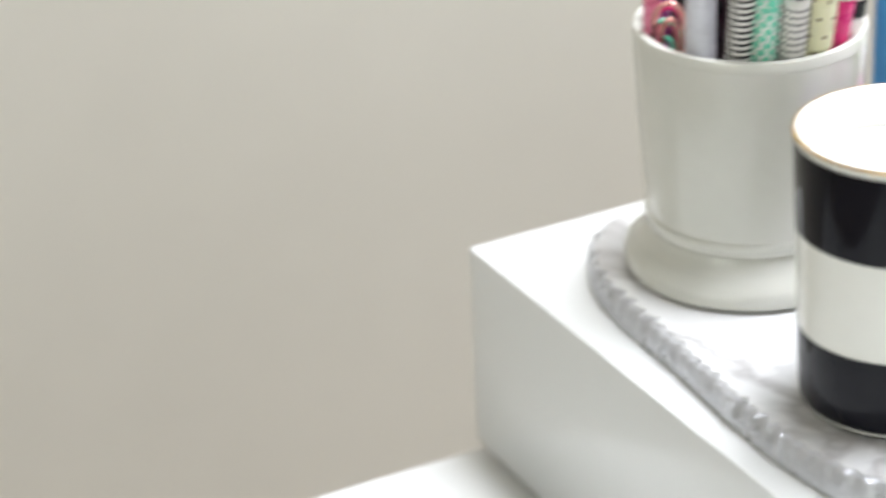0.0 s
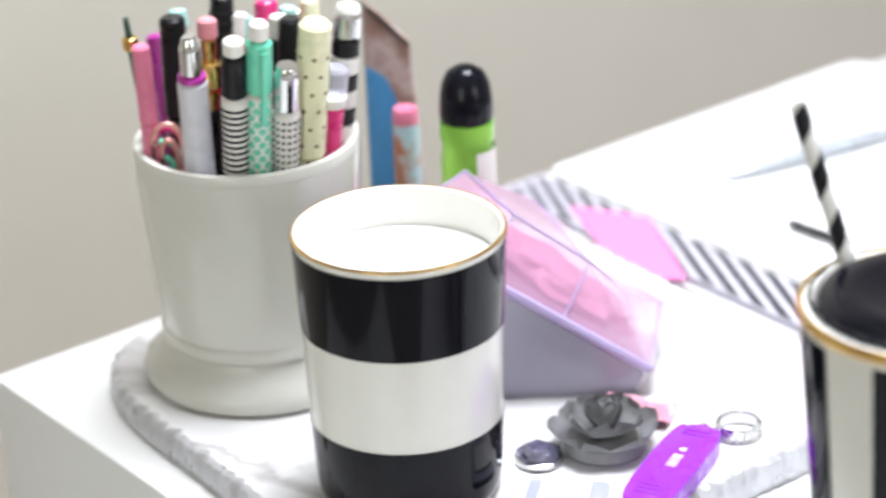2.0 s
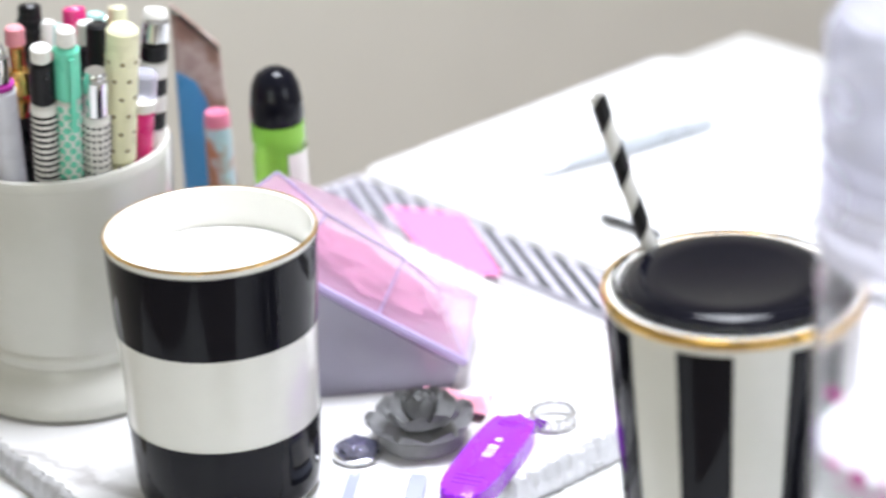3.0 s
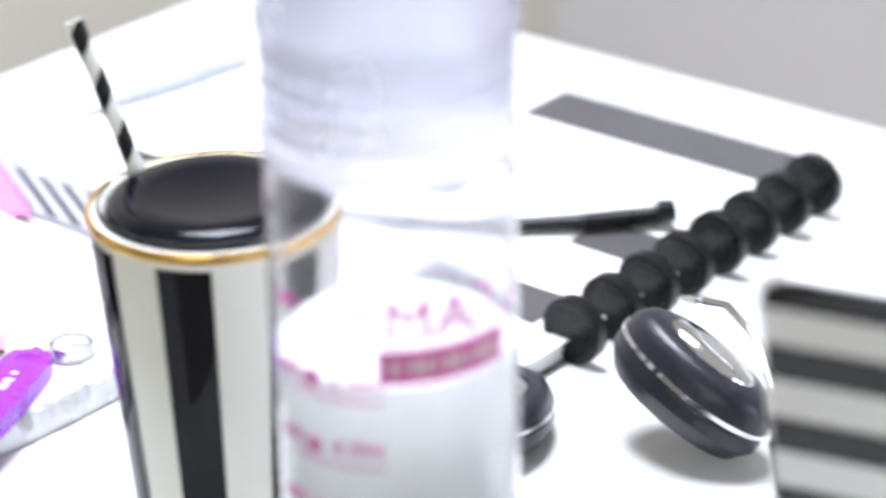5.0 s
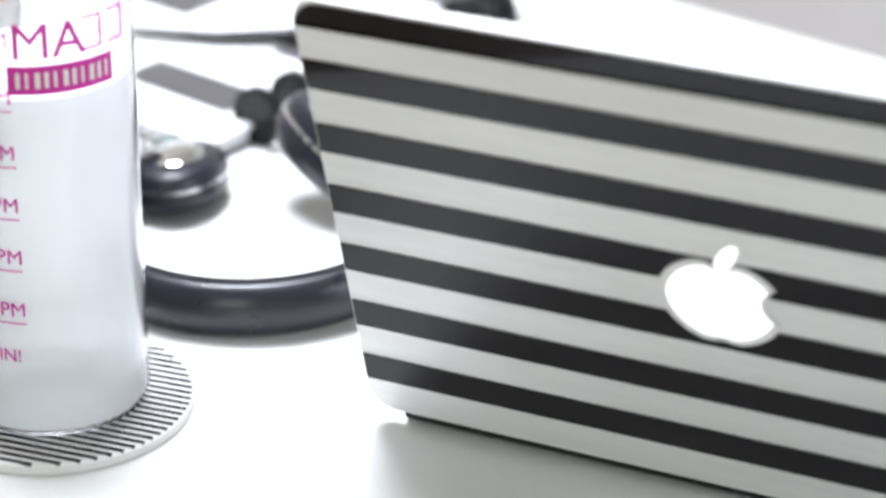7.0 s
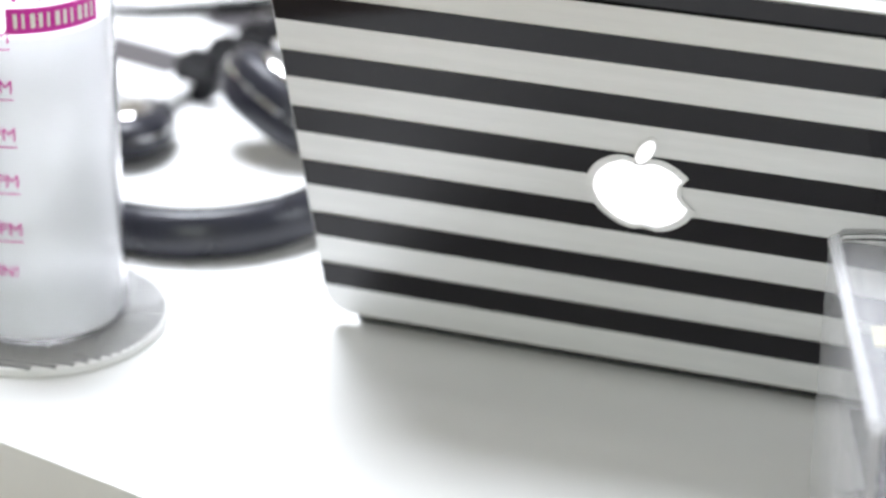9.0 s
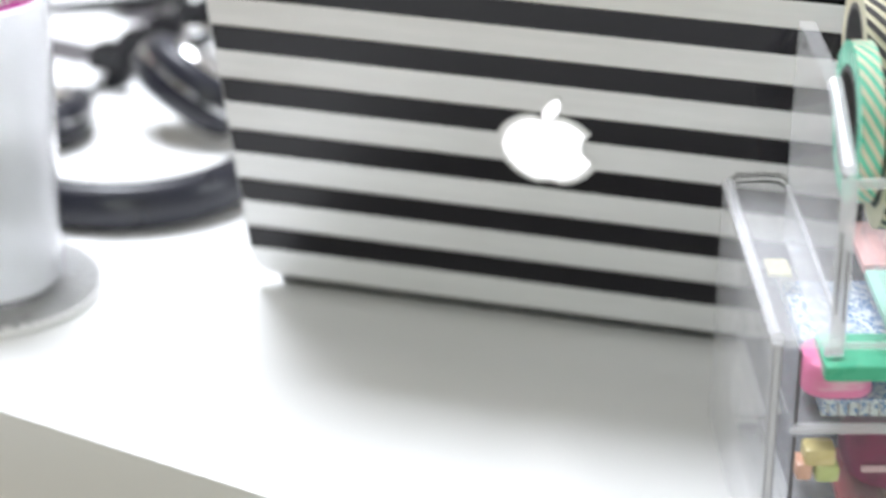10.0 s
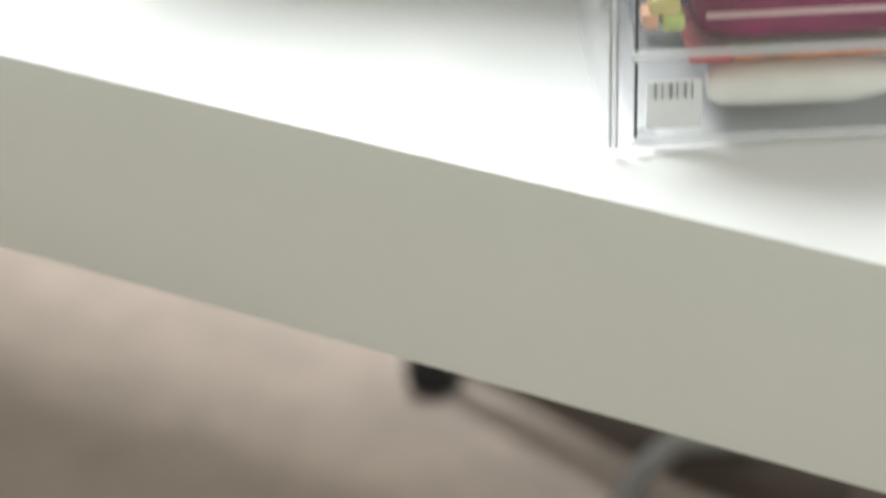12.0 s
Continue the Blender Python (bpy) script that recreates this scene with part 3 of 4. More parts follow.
pen((0.1227, 0.1050, 0.785), (0.1458, 0.1109, 0.9196), [(0, 0.86, 0.0056, 0.0054, P_hot, "barrel"), (0.86, 0.90, 0.0058, 0.0058, P_eraser, "collar"), (0.90, 1.0, 0.0060, 0.0058, M_frost, "cap")], "hot pink gloss pen with a clear cap")
pen((0.1300, 0.1090, 0.785), (0.1355, 0.1267, 0.9420), [(i / 20, (i + 1) / 20, 0.0062, 0.0062, M_black if i % 2 else P_eraser, "band") for i in range(18)] + [(18 / 20, 0.975, 0.0064, 0.0063, M_chrome, "cap"), (0.975, 1.0, 0.0058, 0.0052, P_eraser, "end")], "black and white banded pen with a chrome end")
pen((0.0953, 0.0858, 0.785), (0.0746, 0.1081, 0.9275), [(0, 0.9, 0.0055, 0.0055, P_hot, "barrel"), (0.9, 1.0, 0.0050, 0.0046, P_eraser, "eraser")], "hot pink pen with a white end")
pen((0.0881, 0.0788, 0.785), (0.0705, 0.1027, 0.9360), [(0, 0.75, 0.0050, 0.0052, M_black, "barrel"), (0.75, 1.0, 0.0058, 0.0054, M_black, "cap")], "black felt pen with a ridged cap", rings=[(0.80 + 0.03 * i, 0.0061, 0.0012, M_black_matte) for i in range(6)])
pen((0.1027, 0.0862, 0.785), (0.0779, 0.1126, 0.9254), [(0, 0.92, 0.0030, 0.0030, P_hot, "barrel"), (0.93, 1.0, 0.0044, 0.0040, P_teal, "bead")], "thin pink pen with a pale teal bead")
pen((0.1193, 0.0919, 0.785), (0.1171, 0.1019, 0.9387), [(0, 0.93, 0.0056, 0.0056, M_black, "barrel"), (0.93, 1.0, 0.0050, 0.0046, P_eraser, "eraser")], "black pencil with a white eraser")
pen((0.1121, 0.1067, 0.785), (0.0909, 0.1300, 0.9273), [(0, 0.75, 0.0048, 0.0048, P_magenta, "barrel"), (0.75, 0.95, 0.0050, 0.0044, M_chrome, "cap"), (0.95, 1.0, 0.0030, 0.0026, M_chrome, "button")], "dark purple ballpoint pen with a chrome top", clip=(0.7, 0.94, 0.0048, M_chrome))
pen((0.1096, 0.1004, 0.785), (0.0824, 0.1186, 0.9330), [(0, 0.9, 0.0062, 0.0062, P_hot, "barrel"), (0.9, 1.0, 0.0062, 0.0054, P_hot, "cap")], "hot pink felt pen at the back of the cup")
pen((0.1150, 0.0980, 0.785), (0.1270, 0.1010, 0.9400), [(0, 0.78, 0.0050, 0.0050, M_black, "barrel"), (0.78, 1.0, 0.0056, 0.0050, M_black, "cap")], "slim black felt pen among the others", clip=(0.7, 0.96, 0.0054, M_chrome))
pen((0.1050, 0.0960, 0.785), (0.1040, 0.1160, 0.9360), [(0, 0.9, 0.0054, 0.0054, P_hot, "barrel"), (0.9, 1.0, 0.0046, 0.0042, P_teal, "bead")], "hot pink pen with a pale teal bead end")
pen((0.1020, 0.0760, 0.785), (0.1130, 0.0800, 0.9300), [(0, 0.8, 0.0052, 0.0052, M_black, "barrel"), (0.8, 1.0, 0.0044, 0.0040, M_black, "tip")], "slim black pen in the middle of the cup")
pen((0.1167, 0.1101, 0.785), (0.0942, 0.1345, 0.9320), [(0, 0.9, 0.0050, 0.0050, P_cream, "barrel"), (0.9, 1.0, 0.0050, 0.0044, P_cream, "cap")], "cream pen at the back of the cup")
pen((0.0900, 0.0700, 0.785), (0.0582, 0.0860, 0.9307), [(0, 0.94, 0.0030, 0.0030, M_chrome, "barrel"), (0.94, 1.0, 0.0046, 0.0042, P_teal, "bead")], "thin silver pen with a pale teal bead")


def paper_clip(at, turn, tilt, size, m, label):
    """A large wire clip standing on end inside the cup's rim."""
    c = thing("paper_clip", at, label, "paper clip", "large paper clips in the cup", turn)

    def loop(w, z0, z1):
        out = [(-w, 0, z0)]
        out += [(w * math.cos(radians(180 - 180 * i / 14)), 0, z1 - w + w * math.sin(radians(180 - 180 * i / 14)) * 1.5) for i in range(15)]
        return out + [(w, 0, z0)]
    q = pose(0, 0, 0, tilt, 0, 0)
    part("outer_wire", tube(loop(size, 0, 0.062), 0.0013, 10), m, c, m=q)
    part("inner_wire", tube([(x * 0.55, 0.0022, z * 0.86) for x, y, z in loop(size, 0.004, 0.062)], 0.0013, 10), m, c, m=q)


paper_clip((0.096, 0.053, 0.832), 52, 6, 0.0066, P_rose, "rose gold wire clip hooked in the pen cup")
paper_clip((0.089, 0.056, 0.827), 60, 6, 0.0070, P_hot, "hot pink wire clip in the pen cup")
paper_clip((0.093, 0.052, 0.822), 56, 4, 0.0070, P_mint, "mint wire clip in the pen cup")

# ---------------------------------------------------------------- behind the cup: packets and highlighter
M_blue = mat("blue_packet_foil", (0.06, 0.24, 0.48), 0.35, var=0.12, scale=40, bump=0.2, bscale=60)
M_brown = ramped(mat("brown_packet_print", (0.2, 0.12, 0.1), 0.35), [(0.0, (0.10, 0.05, 0.05)), (0.45, (0.28, 0.17, 0.14)), (0.6, (0.45, 0.36, 0.34)), (0.8, (0.20, 0.09, 0.09))], 55)
M_scenic = ramped(mat("printed_label_blue_orange", (0.3, 0.5, 0.7), 0.35), [(0.0, (0.30, 0.55, 0.72)), (0.42, (0.55, 0.70, 0.80)), (0.55, (0.50, 0.18, 0.10)), (0.75, (0.20, 0.16, 0.10))], 70)
M_lime = mat("neon_green_plastic", (0.45, 0.86, 0.14), 0.18, var=0.08, scale=60, trans=0.45, ior=1.3)


def packets():
    k = thing("foil_packet", (0.094, 0.190, TRAY), "tall blue and brown printed foil packet leaning by the cup", "packet", turn=53.4)
    face = slab([(-0.0215, 0.0), (0.0078, 0.0), (0.0005, 0.130), (-0.010, 0.1405), (-0.0215, 0.152)], -0.004, 0.004, 0.002)
    part("bag", face, M_brown, k, "brown printed foil", m=pose(0, 0, 0, 90, 0, 0) @ pose(0, 0, 0, -3, 0, 0))
    part("front_panel", slab([(-0.0213, 0.001), (-0.0065, 0.001), (-0.0070, 0.103), (-0.012, 0.114), (-0.0213, 0.120)], 0.0042, 0.0052, 0.0005), M_blue, k, "blue foil panel", m=pose(0, 0, 0, 90, 0, 0) @ pose(0, 0, 0, -3, 0, 0))
    part("edge_strip", slab([(-0.010, 0.1385), (0.0005, 0.128), (0.0005, 0.130), (-0.010, 0.1412), (-0.0213, 0.1525), (-0.0213, 0.1495)], 0.0042, 0.0048), M_chrome, k, "torn shiny top edge", m=pose(0, 0, 0, 90, 0, 0) @ pose(0, 0, 0, -3, 0, 0))
    b = thing("lip_balm", (0.105, 0.178, TRAY), "slim printed balm tube with a coral pink cap", "tube")
    part("tube", lathe([(0, 0), (0.0062, 0), (0.0065, 0.001), (0.0065, 0.0975), (0, 0.0975)], 32), M_scenic, b, "pale blue and orange printed tube")
    part("cap", lathe([(0, 0.0977), (0.0063, 0.0977), (0.0063, 0.103), (0.0055, 0.105), (0, 0.105)], 32), P_pink, b, "coral pink cap")


packets()


def highlighter():
    h = thing("highlighter", (0.1465, 0.182, TRAY), "neon green highlighter with a rounded black cap, standing upright", "highlighter")
    part("barrel", lathe([(0, 0), (0.0115, 0), (0.0125, 0.002), (0.0125, 0.092), (0.0118, 0.096), (0.0112, 0.1100), (0, 0.1100)], 40), M_lime, h)
    part("collar", lathe([(0.0114, 0.1005), (0.0126, 0.101), (0.0126, 0.1095), (0.0114, 0.1100)], 40), M_lime, h)
    part("cap", lathe([(0, 0.1102), (0.0120, 0.1102), (0.0126, 0.1125), (0.0124, 0.119), (0.0112, 0.128), (0.0085, 0.1335), (0.004, 0.1362), (0, 0.1368)], 40), M_black_gloss, h, "rounded glossy black cap")
    sleeve = bmesh.new()
    cols = [[sleeve.verts.new((0.0128 * math.cos(q), 0.0128 * math.sin(q), z)) for z in (0.006, 0.097)] for q in (radians(-20 + 170 * i / 20) for i in range(21))]
    for p, n in zip(cols, cols[1:]):
        sleeve.faces.new((p[0], n[0], n[1], p[1]))
    part("label", sleeve, P_eraser, h, "white printed sleeve")


highlighter()

# ---------------------------------------------------------------- faceted trinket box
M_gem = mat("pink_tinted_acrylic", (0.70, 0.42, 0.60), 0.08, var=0.05, scale=20, alpha=0.50, coat=0.6)
M_gem_edge = mat("violet_acrylic_edge", (0.60, 0.50, 0.78), 0.12, trans=0.3, ior=1.35, var=0.05)
M_gem_base = mat("grey_lilac_acrylic", (0.44, 0.42, 0.53), 0.14, var=0.05, scale=20, alpha=0.80, coat=0.5)
M_satin = mat("pink_satin", (0.84, 0.34, 0.56), 0.35, var=0.12, scale=60, sheen=0.3)


def gem_box():
    g = thing("gem_box", (0.225, 0.171, TRAY), "open faceted acrylic gem box, lilac base with pink lid", "trinket box", turn=53.4)

    def hull(pts):
        bm = bmesh.new()
        for p in pts:
            bm.verts.new(p)
        bmesh.ops.convex_hull(bm, input=bm.verts)
        loose = [v for v in bm.verts if not v.link_faces]
        bmesh.ops.delete(bm, geom=loose, context="VERTS")
        return bm
    part("base", hull([(-0.034, 0, 0), (0.032, 0, 0), (-0.030, 0.055, 0), (0.026, 0.055, 0), (-0.036, -0.002, 0.060), (0.036, -0.002, 0.010), (-0.030, 0.058, 0.055), (0.030, 0.058, 0.008)]), M_gem_base, g, "grey lilac acrylic base", smooth=10)
    part("lid", hull([(-0.063, 0.030, 0.086), (-0.040, 0.050, 0.092), (-0.007, 0.070, 0.067), (0.0510, 0.060, 0.0160), (0.0385, 0.0, 0.0135), (-0.040, 0.0, 0.067), (0.006, 0.078, 0.046), (-0.020, 0.018, 0.083), (0.014, 0.018, 0.058), (0.030, 0.030, 0.036)]), M_gem, g, "faceted pink tinted lid", smooth=5)
    part("lid_rim", tube([(-0.041, -0.001, 0.066), (0.0, -0.0015, 0.0385), (0.0385, -0.001, 0.0125)], 0.0024, 8), M_gem_edge, g, "violet edge of the lid")
    part("lid_rim", tube([(0.0385, -0.001, 0.0125), (0.0510, 0.060, 0.0160)], 0.0014, 8), M_gem_edge, g, "violet edge of the lid")
    for a, b in (((-0.020, 0.018, 0.0835), (0.014, 0.018, 0.0585)), ((-0.040, 0.050, 0.0925), (-0.020, 0.018, 0.0835)), ((0.014, 0.018, 0.0585), (0.030, 0.030, 0.0365)), ((-0.063, 0.030, 0.0862), (-0.040, 0.050, 0.0922))):
        part("facet_edge", tube([a, b], 0.0006, 6), M_gem_edge, g)
    lining = bmesh.new()
    bmesh.ops.create_icosphere(lining, subdivisions=4, radius=1.0)
    for v in lining.verts:
        k = 1 + 0.30 * noise.noise(v.co * 2.6) + 0.16 * noise.noise(v.co * 6.0)
        x, y, z = v.co * k
        v.co = Vector((-0.001 + 0.033 * x, 0.032 + 0.021 * y, 0.043 + 0.012 * z - 0.023 * x))
    part("satin_lining", lining, M_satin, g, "crumpled pink satin inside the lid")
    part("inner_floor", slab([(-0.030, 0.004), (0.029, 0.004), (0.024, 0.052), (-0.027, 0.052)], 0.0015, 0.0035), M_gem_edge, g, "pale inner floor")
    for p, q in (((-0.063, 0.030, 0.086), (-0.040, 0.0, 0.067)), ((-0.040, 0.0, 0.067), (-0.020, 0.018, 0.083)), ((0.014, 0.018, 0.058), (-0.007, 0.070, 0.067)), ((0.030, 0.030, 0.036), (0.0385, 0.0, 0.0135)), ((0.030, 0.030, 0.036), (0.0510, 0.060, 0.0160)), ((0.014, 0.018, 0.058), (0.0, -0.001, 0.0400))):
        part("facet_edge", tube([p, q], 0.0006, 6), M_gem_edge, g)
    f = thing("pink_fabric_bow", (0.262, 0.183, TRAY), "small crumpled pink ribbon beside the gem box", "ribbon", turn=30)
    bm = bmesh.new()
    bmesh.ops.create_grid(bm, x_segments=14, y_segments=8, size=0.5, matrix=Matrix.Diagonal((0.030, 0.018, 1, 1)))
    for v in bm.verts:
        v.co.z = 0.004 + 0.004 * math.sin(v.co.x * 330) * math.cos(v.co.y * 200) + 0.1 * max(0, -v.co.x) 
    bmesh.ops.solidify(bm, geom=bm.faces[:], thickness=0.0006)
    part("ribbon", bm, colour("pink_ribbon", (0.72, 0.30, 0.40), 0.6), f)


gem_box()


# ---------------------------------------------------------------- small things on the tray
M_petal = mat("grey_painted_petal", (0.36, 0.36, 0.365), 0.38, var=0.36, scale=45, coat=0.15)


def rose():
    r = thing("rose_ornament", (0.272, 0.153, TRAY), "dark grey metal rose ornament with layered petals", "ornament")
    part("base", lathe([(0, 0), (0.015, 0), (0.016, 0.0015), (0.014, 0.005), (0, 0.008)], 32), M_petal, r)
    rnd = random.Random(7)
    for ring, (n, rad, tilt, L, W, z) in enumerate(((6, 0.018, 8, 0.0165, 0.0215, 0.0030), (5, 0.010, 20, 0.0140, 0.0200, 0.0060), (4, 0.005, 44, 0.0110, 0.0130, 0.0088), (3, 0.001, 66, 0.0080, 0.0090, 0.0110))):
        for k in range(n):
            bm = bmesh.new()
            grid = []
            for i in range(8):
                row = []
                for j in range(7):
                    u, v = i / 7, (j / 6 - 0.5) * 2
                    w = W * (0.45 + 0.55 * u) * math.sqrt(max(0.0, 1 - max(0.0, (u - 0.40) / 0.605) ** 2))
                    row.append(bm.verts.new((L * u - 0.001, v * w * 0.62, 0.0045 * u * u - 0.0030 * (1 - v * v) * u + 0.0018 * u)))
                grid.append(row)
            for i in range(7):
                for j in range(6):
                    bm.faces.new((grid[i][j], grid[i + 1][j], grid[i + 1][j + 1], grid[i][j + 1]))
            bmesh.ops.solidify(bm, geom=bm.faces[:], thickness=0.0020)
            a = 360 * (k + 0.5 * (ring % 2)) / n + rnd.uniform(-9, 9)
            part("petal", bm, M_petal, r, m=pose(0, 0, z, 0, 0, a) @ Matrix.Translation((rad * 0.35, 0, 0)) @ pose(0, 0, 0, 0, -tilt + rnd.uniform(-5, 5), 0))

    r.matrix_world = r.matrix_world @ Matrix.Scale(1.18, 4)


rose()


def gem_stone():
    s = thing("crystal_stone", (0.2625, 0.1235, TRAY), "small faceted dark crystal in a silver setting", "gemstone")
    part("setting", lathe([(0, 0), (0.0090, 0), (0.0108, 0.0015), (0.0106, 0.0030), (0.0096, 0.0034)], 28), M_chrome, s)
    part("stone", lathe([(0, 0.0012), (0.0100, 0.0030), (0.0094, 0.0050), (0.0078, 0.0064), (0.0050, 0.0082), (0, 0.0084)], 10, wobble=lambda i, z: 0.0007 * (-1) ** i), mat("smoky_crystal", (0.34, 0.34, 0.48), 0.04, metal=0.85, var=0.5, scale=260), s, "smoky faceted stone", smooth=5)


gem_stone()


def ring_():
    r = thing("silver_ring", (0.303, 0.204, TRAY), "wide silver ring with an openwork band", "ring")
    part("band", lathe([(0.0093, 0.0), (0.0098, 0.0), (0.0100, 0.0006), (0.0100, 0.0060), (0.0098, 0.0066), (0.0093, 0.0066), (0.0091, 0.0060), (0.0091, 0.0006), (0.0093, 0.0)], 48), M_chrome, r)
    for i in range(18):
        a = 2 * math.pi * i / 18
        part("filigree", tube([(0.0102 * math.cos(a + 0.15 * math.cos(q)), 0.0102 * math.sin(a + 0.15 * math.cos(q)), 0.0033 + 0.0022 * math.sin(q)) for q in (2 * math.pi * k / 10 for k in range(10))], 0.00035, 5, closed=True), M_chrome, r)


ring_()

M_purple = mat("purple_plastic", (0.30, 0.02, 0.62), 0.28, var=0.05, scale=40, coat=0.3)


def usb():
    u = thing("usb_stick", (0.313, 0.155, TRAY), "bright purple plastic memory stick with rounded ends", "memory stick", turn=-65.0)
    out = []
    for i in range(48):
        a = 2 * math.pi * i / 48
        c, s_ = math.cos(a), math.sin(a)
        out.append((0.0385 * abs(c) ** 0.55 * (1 if c > 0 else -1), 0.0118 * abs(s_) ** 0.6 * (1 if s_ > 0 else -1)))
    part("shell", slab(out, 0.0, 0.0085, 0.0034), M_purple, u)
    for x in (-0.030, -0.0265, 0.020, 0.0235, 0.0270):
        part("grip_ridge", box(x - 0.0006, x + 0.0006, -0.0060, 0.0060, 0.0083, 0.00875, 0.0002), M_purple, u)
    for i, w in enumerate((0.0016, 0.0011, 0.0011, 0.0014, 0.0009)):
        part("print_bar", box(-0.0075 + 0.0024 * i, -0.0075 + 0.0024 * i + w, -0.0022, 0.0022, 0.0084, 0.0087), P_eraser, u, "pale printed bar")
    part("print_mark", lathe([(0, 0.0084), (0.0017, 0.0084), (0.0017, 0.0087), (0, 0.0087)], 5), P_eraser, u, "pale printed mark", m=pose(-0.0125, 0, 0))


usb()


def memory_card():
    c = thing("memory_card_case", (0.2975, 0.1085, TRAY), "clear blue tinted memory card case on the tray", "card case", turn=40)
    part("case", slab(rounded(-0.017, 0.017, -0.014, 0.014, 0.002), 0.0, 0.0040, 0.0006), mat("pale_blue_plastic", (0.68, 0.72, 0.90), 0.15, trans=0.4, ior=1.3), c)
    part("card", slab(rounded(-0.011, 0.010, -0.011, 0.012, 0.001), 0.0042, 0.0060, 0.0004), P_eraser, c, "white memory card")
    for i in range(4):
        part("print_bar", box(-0.008, 0.006, -0.006 + 0.003 * i, -0.0045 + 0.003 * i, 0.0061, 0.0062), P_white, c, "grey printed bar")


memory_card()

# ---------------------------------------------------------------- notebook, sticky note, silver pen
M_page = mat("notebook_paper", (0.82, 0.82, 0.82), 0.7, var=0.02, scale=40)
M_note = mat("pink_sticky_paper", (0.80, 0.22, 0.50), 0.7, var=0.03, scale=30)


def notebook():
    n = thing("notebook", (0, 0, TOP), "open white notebook with a diagonally striped border", "notebook")
    part("cover", slab(rounded(0.001, 0.240, 0.309, 0.603, 0.010), 0.0, 0.003), M_white, n)
    part("left_page", slab(rounded(0.003, 0.118, 0.352, 0.600, 0.006), 0.0032, 0.0072, 0.0012), M_page, n, "blank white page stack")
    part("right_page", slab(rounded(0.1185, 0.233, 0.352, 0.600, 0.006), 0.0032, 0.0066, 0.0012), M_page, n, "blank white page stack")
    def across(x, v):
        return (x + 0.062 * (1 - v), 0.3125 + 0.0315 * v)
    part("border", slab([(0.006, 0.3120), (0.236, 0.3120), (0.236, 0.3445), (0.006, 0.3445)], 0.0032, 0.0074), M_border, n, "pale lilac border strip")
    for k in range(17):
        x = -0.056 + 0.0180 * k
        v0, v1 = max(0.0, 1 - (0.228 - x) / 0.062), min(1.0, 1 - (0.007 - x) / 0.062)
        if v1 - v0 > 0.15:
            part("stripe", slab([across(x, v0), across(x + 0.0088, v0), across(x + 0.0088, v1), across(x, v1)], 0.0075, 0.0079), M_strip_grey, n, "dark diagonal stripe")
    s = thing("sticky_note", (0, 0, TOP + 0.0081), "plain pink sticky note on the striped border", "note")
    part("paper", slab([(0.0526, 0.3242), (0.0914, 0.3455), (0.1618, 0.3073), (0.1424, 0.2852)], 0.0, 0.0005), M_note, s)
    p = thing("silver_letter_opener", (0, 0, 0), "slim silver letter opener lying on the notebook", "letter opener")
    pts = [(0.081, 0.408, 0.7605), (0.085, 0.416, 0.7615), (0.089, 0.430, 0.763), (0.094, 0.455, 0.763), (0.099, 0.490, 0.763), (0.105, 0.530, 0.762)]
    part("blade", tube(pts[:4], [0.0010, 0.0040, 0.0052, 0.0056], 14, flat=0.5), M_pale, p)
    part("handle", tube(pts[3:], [0.0057, 0.0064, 0.0046], 14, flat=0.6), M_pale, p)
    b = thing("black_stick", (0, 0, 0), "short thin black plastic stick lying on the notebook", "stick")
    part("rod", tube([(0.152, 0.391, 0.7605), (0.190, 0.394, 0.7605)], 0.0022, 10), M_black, b)


M_pale = mat("pale_blue_grey_metal", (0.60, 0.64, 0.69), 0.3, metal=0.5, var=0.05, scale=30)
M_border = mat("pale_lilac_paper", (0.52, 0.50, 0.57), 0.6, var=0.04, scale=40)
M_strip_grey = mat("charcoal_print", (0.03, 0.033, 0.036), 0.5, var=0.15, scale=60)
notebook()

# ---------------------------------------------------------------- disc planner
M_bar = mat("dark_grey_print_and_shade", (0.085, 0.08, 0.085), 0.5, var=0.08, scale=30)


